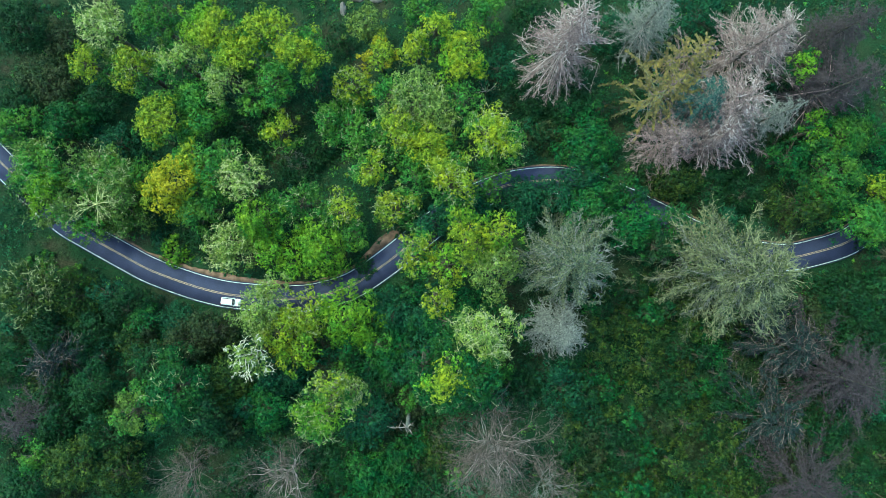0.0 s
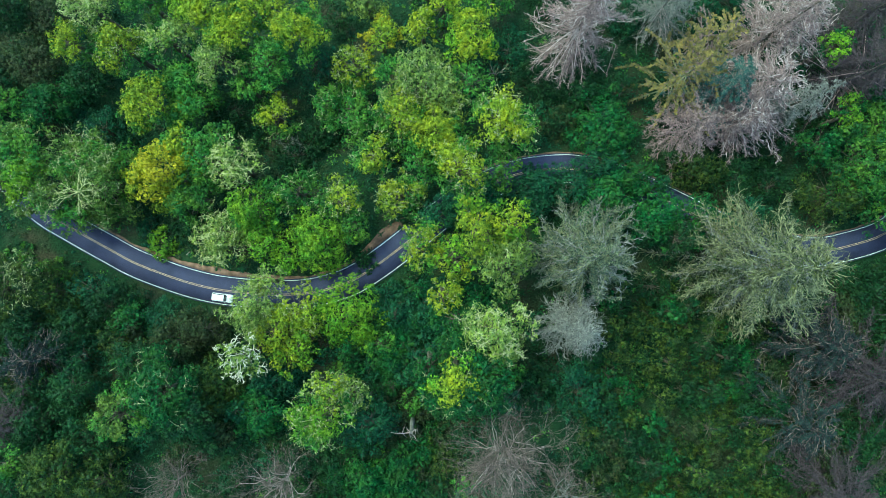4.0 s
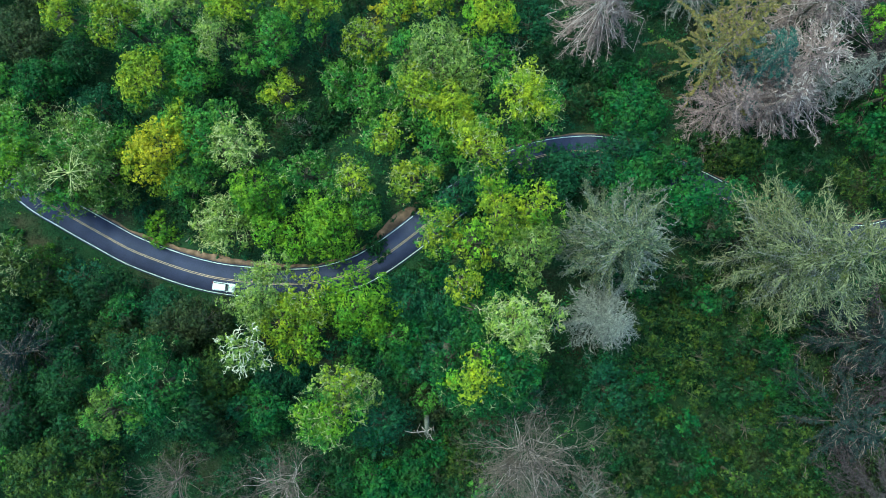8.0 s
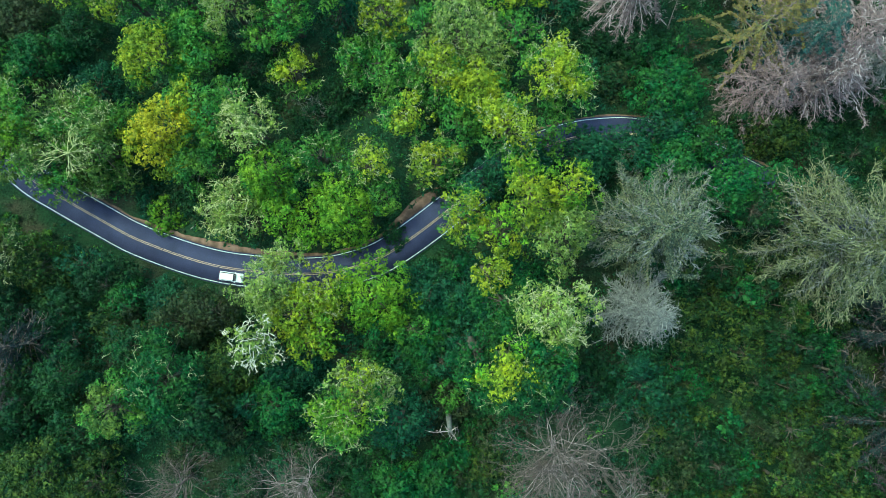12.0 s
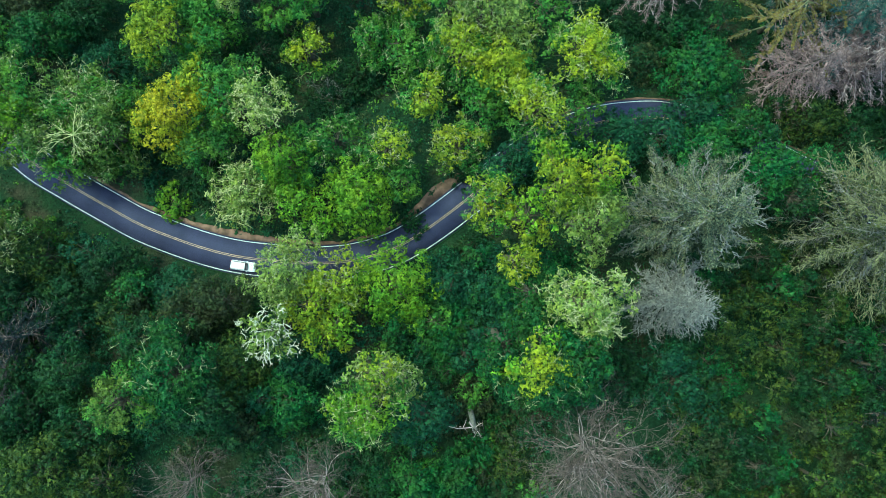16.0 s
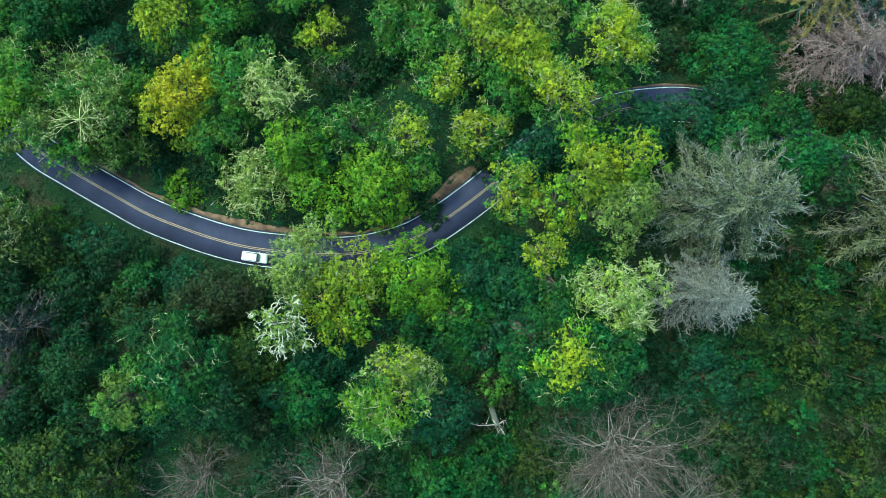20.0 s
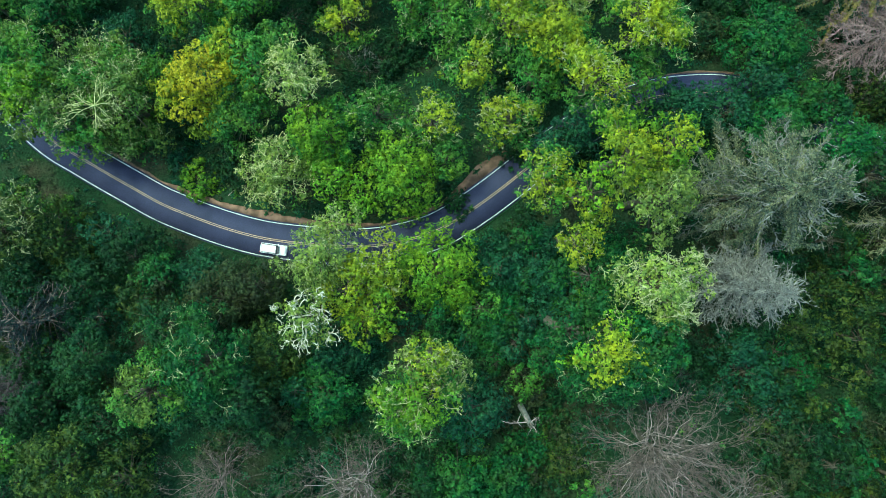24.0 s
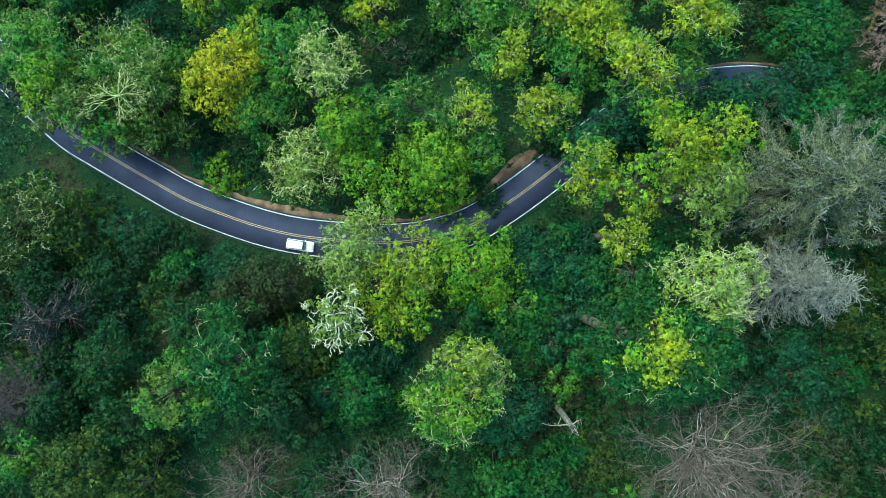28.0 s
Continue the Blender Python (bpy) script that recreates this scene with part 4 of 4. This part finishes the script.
conifer(-96.5, -27.7, 16.0, 8.7, "plum", "needle_dark", label="dark conifer with blue grey needles", bough="dun", full=1.1, thick=0.6, fingers=0.3, finger=1.2)
conifer(-101.1, -41.7, 18.0, 9.5, "plum", label="dead conifer with plum grey twigs", full=1.7, fuzz=1.5, thick=0.65)
conifer(81.2, -22.8, 26.0, 12.3, "plum", "needle_dark", thick=0.3, label="dark blue green conifer in shade", full=1.0, fine=1.2, bough="dun", fingers=0.5, finger=1.5)
conifer(77.3, -40.0, 24.0, 13.1, "plum", "needle_dark", thick=0.3, label="dark teal conifer with bare tips", full=1.0, fine=1.2, bough="dun", fingers=0.5, finger=1.5)
conifer(93.3, -29.9, 30.0, 15.6, "plum", label="dead conifer with long plum grey boughs", full=1.8, fuzz=1.0, thick=0.4, bough="plum", fingers=0.4)
conifer(83.7, -54.2, 28.0, 13.6, "plum", label="dead conifer with purple grey twigs", full=1.8, fuzz=1.0, thick=0.4, bough="plum", fingers=0.4)

# bare dead trees
dead_tree(-37.0, -53.5, 26.0, 11.0, "dun", "silver", "bare dead tree with pale upright silver stems", 6, 18)
dead_tree(-61.5, -54.5, 22.0, 9.0, "dun", "pink", "bare dead tree with a haze of dull brown twigs", 6, 18)
dead_tree(11.8, -45.4, 35.0, 9.6, "dun", "silver", "tall bare dead tree with pinkish grey twigs", 6, 30, 0.74)
dead_tree(22.5, -52.5, 34.0, 6.5, "dun", "grey", "slim bare dead tree with brown grey twigs")

# single bushes
shrub(-71.6, -0.9, 3.9, 3.1, "bright", "bright green bush at the edge of the road")
shrub(-64.5, 1.6, 4.9, 4.0, "dark")
shrub(-65.9, 6.0, 4.1, 3.3, "dark")
shrub(-75.8, 2.3, 3.2, 2.6, "teal")
shrub(-7.8, -8.5, 4.3, 3.4, "dark")
shrub(-15.0, -12.9, 3.8, 3.0, "teal")
shrub(-21.0, -4.2, 3.2, 2.6, "dark")
shrub(-9.4, 6.0, 3.5, 2.8, "dark")

# bushes under and between the trees
def scatter_shrubs(n, x0, x1, y0, y1, small, large, leaves):
    for _ in range(n):
        for _try in range(20):
            x, y = rng.uniform(x0, x1), rng.uniform(y0, y1)
            if abs(float(off_road(x, y)[0])) > 7.5:
                break
        else:
            continue
        r = rng.uniform(small, large)
        leaf = leaves[int(rng.integers(len(leaves)))]
        shrub(x, y, r, r * rng.uniform(0.9, 1.5), leaf, {"dark": "dark green leafy shrub on the forest floor", "olive": "dull olive shrub on the forest floor",
              "green": "fresh green shrub on the forest floor", "teal": "blue green shrub on the forest floor"}[leaf], 16)


scatter_shrubs(30, 36, 72, -66, -10, 2.0, 3.2, ("dark", "olive", "dark"))


YOUNG = {"moss": "young tree with mossy green leaves in a thicket", "dark": "young dark green tree in a thicket", "deep": "young deep green tree in a thicket",
         "olive": "young dull olive tree in a thicket", "green": "young fresh green tree in a thicket", "teal": "young blue green tree in a thicket"}


def young_trees(n, x0, x1, y0, y1, leaves, single):
    """Thickets of young trees with dark gaps between them: some stand singly, the rest close up into one mass of each colour."""
    spots, mass = [], {}
    for _ in range(n * 16):
        x, y, r = rng.uniform(x0, x1), rng.uniform(y0, y1), rng.uniform(2.2, 4.3)
        if len(spots) >= n or abs(float(off_road(x, y)[0])) < 8.5 or any(math.hypot(x - a, y - c) < 0.66 * (r + q) for a, c, q in spots):
            continue
        spots.append((x, y, r))
        leaf = leaves[int(rng.integers(len(leaves)))]
        g, h = ground_at(x, y), rng.uniform(5, 11)
        if len(spots) <= single:
            tree(x, y, g + h, r, leaf, YOUNG[leaf], density=17, length=0.34, width=0.25)
            continue
        pts, sizes = crown_lobes(r, min(r * 1.1, h * 0.66))
        v, q = lobe_leaves(pts + [x, y, g + h - 0.55 * sizes.mean()], sizes, 17, 0.34, 0.25)
        mass.setdefault(leaf, []).append((v, q))
        mass.setdefault("stem", []).append(spikes([(x, y, g - 0.1)], [(x, y, g + h * 0.9)], 0.16))
    for leaf, sets in mass.items():
        v, f = joined(sets)
        if leaf == "stem":
            tagged(new("thicket_stem_mass", mesh_from("thicket_stem_mass", v, f, BARK["brown"])), "thin brown stems under a thicket", "thicket", kind="stuff")
        else:
            tagged(new("thicket", mesh_from("thicket", v, f, LEAF[leaf])), "dense thicket of young trees with %s leaves" % TONE[leaf], "thicket", kind="stuff")


young_trees(150, 30, 73, -68, -9, ("moss", "deep", "moss", "dark", "moss", "dark", "olive"), 34)
young_trees(36, 73, 118, -66, -5, ("dark", "dark", "olive"), 10)
young_trees(22, 26, 110, 20, 66, ("dark", "teal"), 6)
young_trees(46, -24, 14, -37, -9, ("deep", "teal", "deep", "green"), 26)
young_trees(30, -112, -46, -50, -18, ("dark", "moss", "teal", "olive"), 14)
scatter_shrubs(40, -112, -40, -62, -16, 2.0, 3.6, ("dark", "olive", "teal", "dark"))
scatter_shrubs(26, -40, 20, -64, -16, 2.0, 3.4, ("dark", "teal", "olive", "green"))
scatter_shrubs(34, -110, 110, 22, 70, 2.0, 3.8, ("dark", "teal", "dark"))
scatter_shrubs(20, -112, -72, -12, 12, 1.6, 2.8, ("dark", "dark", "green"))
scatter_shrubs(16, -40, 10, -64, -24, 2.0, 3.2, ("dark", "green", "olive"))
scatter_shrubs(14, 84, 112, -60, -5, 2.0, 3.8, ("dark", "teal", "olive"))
# the undergrowth that covers the slopes between the trees
def undergrowth(n, leaf, label, reach_x, reach_y, size, k=12):
    x, y = rng.uniform(-reach_x, reach_x, n), rng.uniform(-reach_y, reach_y, n)
    # every kind grows in drifts
    drift = np.sin(x * 0.17 + len(leaf)) * np.sin(y * 0.21 + 2.1 * len(leaf)) + 0.4 * np.sin(x * 0.55 + y * 0.4)
    d = np.abs(off_road(x, y))
    keep = (d > 5.0) & (drift > rng.uniform(-1.2, 0.4, n))
    x, y, d = x[keep], y[keep], d[keep]
    s = rng.uniform(0.6, 1.4, len(x)) * size * np.clip((d - 4) / 3, 0.3, 1)
    z = ground_z(x, y)
    e = rng.normal(size=(len(x), k, 3))
    e[:, :, 2] = np.abs(e[:, :, 2]) * 0.9
    c = np.stack([x, y, z], 1)[:, None, :] + e * s[:, None, None] * 0.55
    nrm = e * 0.5 + [0, 0, 0.9] + rng.normal(size=e.shape) * 0.4
    v, q = leaf_quads(c.reshape(-1, 3), nrm.reshape(-1, 3), 0.5, 0.32)
    tagged(new("undergrowth", mesh_from("undergrowth", v, [q], LEAF[leaf])), label, "undergrowth", kind="stuff")


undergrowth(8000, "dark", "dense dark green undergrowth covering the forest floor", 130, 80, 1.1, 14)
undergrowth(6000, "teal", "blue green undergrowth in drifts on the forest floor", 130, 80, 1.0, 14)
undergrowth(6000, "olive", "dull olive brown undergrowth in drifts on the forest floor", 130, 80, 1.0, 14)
undergrowth(1500, "green", "fresh green undergrowth in drifts on the forest floor", 130, 80, 0.9, 14)


# woods that go on beyond the stretch in view
def far_woods():
    n = 2600
    x, y = rng.uniform(-320, 320, n), rng.uniform(-260, 260, n)
    keep = ((np.abs(x) > 128) | (np.abs(y) > 80)) & (np.abs(off_road(x, y)) > 9)
    x, y = x[keep], y[keep]
    z = ground_z(x, y) + rng.uniform(6, 15, len(x))
    e = rng.normal(size=(len(x), 34, 3))
    e[:, :, 2] = np.abs(e[:, :, 2]) - 0.3
    c = np.stack([x, y, z], 1)[:, None, :] + e * [2.4, 2.4, 2.6]
    v, q = leaf_quads(c.reshape(-1, 3), (e * 0.6 + [0, 0, 0.8]).reshape(-1, 3), 1.5, 1.05)
    low = np.stack([x, y, z], 1)[:, None, :] + (e * [1.9, 1.9, 2.0] - [0, 0, 2.8])[:, ::2]
    v2, q2 = leaf_quads(low.reshape(-1, 3), (e * 0.8 + [0, 0, 0.3])[:, ::2].reshape(-1, 3), 1.5, 1.05)
    base = np.stack([x, y, ground_z(x, y) - 0.2], 1)
    v3, f3 = spikes(base, np.stack([x, y, z], 1), 0.25)
    tagged(new("far_trunk_mass", mesh_from("far_trunk_mass", v3, [f3], BARK["brown"])), "brown trunks of the woods all round", "woods", kind="stuff")
    v, q = np.concatenate([v, v2]), np.concatenate([q, q2 + len(v)])
    tagged(new("far_woods", mesh_from("far_woods", v, [q], LEAF["dark"])), "dark green woods covering the slopes all round", "woods", kind="stuff")


far_woods()

# ---- beside the road ----
def near_index(x):
    return int(np.abs(MID[:, 0] - x).argmin())


def bank(i, c):
    """The bare bank widens towards the bend."""
    s = i / max(len(i) - 1, 1)
    return c + 0.2 + 1.0 * np.exp(-((s - 0.4) / 0.16) ** 2) + 1.9 * np.exp(-((s - 0.93) / 0.09) ** 2)


shoulder = tagged(strip("road_shoulder", 3.81, 4.1, 0.02, 0.12, DIRT, None, "", 0.12, near_index(-92), near_index(-7), bank), "bare red-brown dirt shoulder along the inside of the bend", "road shoulder", kind="structure")
tagged(strip("road_shoulder", 3.81, 4.15, 0.015, 0.1, DIRT, None, "", 0.08, near_index(10), near_index(110)), "narrow strip of brown dirt along the road", "road shoulder", kind="structure")
tagged(strip("road_shoulder", -4.2, -3.81, 0.015, 0.1, FLOOR, None, "", 0.08), "narrow mossy strip along the road", "road shoulder", kind="structure")


def scuff(x, off):
    """A pale tar scuff on the asphalt."""
    i = near_index(x)
    bm = bmesh.new()
    ring = []
    for k in range(12):
        a = 2 * math.pi * k / 12
        rr = 1 + 0.35 * math.sin(3 * a + 1)
        p = MID[i] + TANG[i] * math.cos(a) * 0.75 * rr + LEFT[i] * (off + math.sin(a) * 0.24 * rr)
        ring.append(bm.verts.new((p[0], p[1], road_z(p[0]) + 0.034)))
    bm.faces.new(ring)
    part("patch", bm, PATCH, road, "pale scuff on the asphalt")


scuff(-68.4, -1.75)
scuff(-66.8, -2.2)


def box_mesh(bm, size, at, bevel=0.0, taper=None):
    """A bevelled block; taper pulls its top in along x and y."""
    g = bmesh.ops.create_cube(bm, size=1.0)
    for v in g["verts"]:
        up = v.co.z > 0
        v.co.x *= size[0] * (taper[0] if taper and up else 1)
        v.co.y *= size[1] * (taper[1] if taper and up else 1)
        v.co.z *= size[2]
        v.co += Vector(at)
    if bevel:
        edges = list({e for v in g["verts"] for e in v.link_edges})
        bmesh.ops.bevel(bm, geom=edges, offset=bevel, segments=2, affect="EDGES")


CAR_WHITE = plain("white_car_paint", (0.74, 0.76, 0.78), (0.8, 0.81, 0.82), 0.8, 0.25, 0.5)
GLASS_DARK = plain("dark_tinted_car_glass", (0.01, 0.012, 0.016), (0.016, 0.02, 0.026), 1.0, 0.06, 0.6)
RUBBER = plain("black_rubber", (0.012, 0.012, 0.012), (0.025, 0.025, 0.025), 6.0, 0.85, 0.2)
ALLOY = plain("grey_alloy", (0.4, 0.4, 0.42), (0.5, 0.5, 0.52), 3.0, 0.35, 0.5, 0.9)
LAMP_CLEAR = plain("clear_headlamp", (0.7, 0.72, 0.75), (0.8, 0.82, 0.85), 2.0, 0.1, 0.6)
LAMP_RED = plain("red_tail_lamp", (0.3, 0.01, 0.01), (0.4, 0.02, 0.02), 2.0, 0.2, 0.5)


def car(x, off):
    i = near_index(x)
    p, a = MID[i] + LEFT[i] * off, math.atan2(TANG[i, 1], TANG[i, 0])
    z = float(road_z(p[0])) + 0.03
    root = thing("car", 0, 0, 0, "long white sport utility car on the asphalt road", "car")

    def add(name, fill, mat, label="", under=None):
        bm = bmesh.new()
        fill(bm)
        ob = part(name, bm, mat, under or root, label)
        for f in ob.data.polygons:
            f.use_smooth = False
        return ob

    add("body", lambda bm: (box_mesh(bm, (5.1, 1.95, 0.62), (0, 0, 0.68), 0.12), box_mesh(bm, (1.35, 1.7, 0.12), (1.72, 0, 1.03), 0.05, (0.92, 0.9))), CAR_WHITE)
    add("cabin_pillars", lambda bm: box_mesh(bm, (3.5, 1.78, 0.66), (-0.68, 0, 1.3), 0.08, (0.82, 0.82)), GLASS_DARK, "dark glazed cabin")
    add("roof", lambda bm: box_mesh(bm, (2.85, 1.5, 0.1), (-0.75, 0, 1.68), 0.045, (0.95, 0.93)), CAR_WHITE, "long white roof")
    add("windscreen", lambda bm: box_mesh(bm, (0.62, 1.46, 0.04), (0.98, 0, 1.36), 0.01), GLASS_DARK)
    add("bonnet", lambda bm: box_mesh(bm, (1.2, 1.6, 0.05), (1.75, 0, 1.1), 0.02, (0.94, 0.94)), CAR_WHITE)
    add("bumper", lambda bm: box_mesh(bm, (0.22, 1.85, 0.28), (2.55, 0, 0.5), 0.06), ALLOY, "grey front bumper")
    add("bumper", lambda bm: box_mesh(bm, (0.22, 1.85, 0.28), (-2.55, 0, 0.5), 0.06), ALLOY, "grey rear bumper")
    for s in (-1, 1):
        add("roof_rail", lambda bm: box_mesh(bm, (2.3, 0.05, 0.05), (-0.75, s * 0.66, 1.76), 0.015), ALLOY)
        add("mirror", lambda bm: box_mesh(bm, (0.16, 0.24, 0.16), (0.95, s * 1.06, 1.12), 0.04), CAR_WHITE)
        add("headlight", lambda bm: box_mesh(bm, (0.2, 0.36, 0.16), (2.5, s * 0.72, 0.86), 0.04), LAMP_CLEAR)
        add("tail_light", lambda bm: box_mesh(bm, (0.12, 0.22, 0.34), (-2.53, s * 0.82, 0.9), 0.03), LAMP_RED)
        for wx in (-1.55, 1.6):
            bm = bmesh.new()
            bmesh.ops.create_cone(bm, cap_ends=True, segments=20, radius1=0.37, radius2=0.37, depth=0.24, matrix=Matrix.Translation((wx, s * 0.86, 0.37)) @ Matrix.Rotation(math.pi / 2, 4, "X"))
            tyre = part("wheel", bm, RUBBER, root, "black tyre")
            bm = bmesh.new()
            bmesh.ops.create_cone(bm, cap_ends=True, segments=14, radius1=0.22, radius2=0.2, depth=0.27, matrix=Matrix.Translation((wx, s * 0.86, 0.37)) @ Matrix.Rotation(math.pi / 2, 4, "X"))
            part("rim", bm, ALLOY, tyre, "grey alloy rim")
    root.matrix_world = pose(p[0], p[1], z, 0, 0, math.degrees(a))


car(-56.2, -1.75)


def snag(x, y, top):
    """A broken dead trunk with a splintered top and one long dead arm."""
    g = ground_at(x, y)
    h = top - g
    root = thing("snag", x, y, g - 0.1, "broken pale dead tree trunk with splintered top", "dead tree")
    v, f = tubes([(0, 0, 0)], [(0.3, -0.3, h * 0.96)], 0.6, 0.42, 10, 0, 5)
    piece("trunk", mesh_from("trunk", v, [f], BARK["grey"], True), root)
    n = 16
    a = rng.uniform(0, 2 * math.pi, n)
    st = np.column_stack([0.3 + np.cos(a) * 0.28, -0.3 + np.sin(a) * 0.28, np.full(n, h * 0.93)])
    v, f = spikes(st, st + np.column_stack([np.cos(a) * 0.3, np.sin(a) * 0.3, rng.uniform(0.5, 1.7, n)]), 0.13)
    piece("splintered_top", mesh_from("splintered_top", v, [f], BARK["grey"]), root)
    for tip, zz in (((-4.6, 0.2, 0.4), 0.86), ((1.4, 1.2, 0.7), 0.92), ((1.2, -1.5, 0.5), 0.9), ((-1.0, 1.4, 0.6), 0.9)):
        s0 = np.array([[0.25, -0.25, h * zz]])
        t0 = s0 + np.array([tip])
        sets, pts = bent(s0, t0, np.array([0.08]), -0.04, np.array([0.1]), 0.03, 5)
        m = 7
        on = s0 + (t0 - s0) * rng.uniform(0.35, 1, (m, 1))
        sets.append(spikes(on, on + rng.normal(size=(m, 3)) * [0.5, 0.9, 0.3], 0.05))
        v, f = joined(sets)
        piece("dead_branch", mesh_from("dead_branch", v, f, BARK["silver"]), root, "bare pale branch")


snag(-8.6, -41.3, 18.5)


def boulder(x, y, rx_, ry_, h, label):
    bm = bmesh.new()
    bmesh.ops.create_icosphere(bm, subdivisions=3, radius=1.0)
    for v in bm.verts:
        k = 1 + 0.3 * noise.noise(v.co * 1.3 + Vector((x, y, 0))) + 0.12 * noise.noise(v.co * 4)
        v.co = Vector((v.co.x * rx_ * k, v.co.y * ry_ * k, v.co.z * h * k))
    me = bpy.data.meshes.new("boulder")
    bm.to_mesh(me)
    bm.free()
    me.materials.append(ROCK)
    ob = tagged(new("boulder", me), label, "rock", "rocks")
    ob.location = (x, y, ground_at(x, y) + h * 0.3)


boulder(-28.5, 68.5, 0.9, 2.2, 0.9, "pale pinkish grey rock outcrop among the trees")
boulder(-24.0, 71.5, 1.8, 1.1, 0.9, "flat pale pinkish rock among the trees")
boulder(-19.0, 71.3, 2.0, 1.3, 0.9, "broad pale pinkish rock among the trees")


def earth_mound(x, y, r):
    bm = bmesh.new()
    bmesh.ops.create_icosphere(bm, subdivisions=3, radius=1.0)
    for v in bm.verts:
        k = 1 + 0.25 * noise.noise(v.co * 1.6)
        v.co = Vector((v.co.x * r * k, v.co.y * r * k, v.co.z * r * 0.6 * k))
    me = bpy.data.meshes.new("earth_mound")
    bm.to_mesh(me)
    bm.free()
    me.materials.append(DIRT)
    ob = tagged(new("earth_mound", me), "bare mound of orange brown earth on the forest floor", "earth mound")
    ob.location = (x, y, ground_at(x, y) + 0.25 * r)


earth_mound(-1.0, -53.5, 1.1)


def fallen_branch(x, y, turn, length):
    g = ground_at(x, y)
    root = thing("fallen_branch", x, y, g + 0.25, "pale fallen dead branch lying on the road bank", "branch")
    o = np.array([[math.cos(turn), math.sin(turn), 0.06]])
    sets, _ = bent(-o * length / 2, o * length / 2, np.array([0.1]), 0.02, np.array([0.1]), 0.04, 6)
    v, f = joined(sets)
    piece("stem", mesh_from("stem", v, f, BARK["silver"], True), root)
    for k in range(4):
        s0 = o * length * (-0.1 + 0.15 * k)
        v, f = spikes(s0, s0 + np.array([[math.cos(turn + (-1) ** k * 0.9), math.sin(turn + (-1) ** k * 0.9), 0.12]]) * 0.9, 0.05)
        piece("side_branch", mesh_from("side_branch", v, [f], BARK["silver"]), root)


fallen_branch(-64.4, -2.4, 0.55, 4.2)

dead_tree(-39.5, 24.3, -3.0, 4.5, "grey", "grey", "thin bare dead tree with pale crooked stems", 4, 9)
dead_tree(11.3, 41.5, 1.0, 3.0, "cream", "silver", "small bare dead tree with white crooked branches", 4, 5)
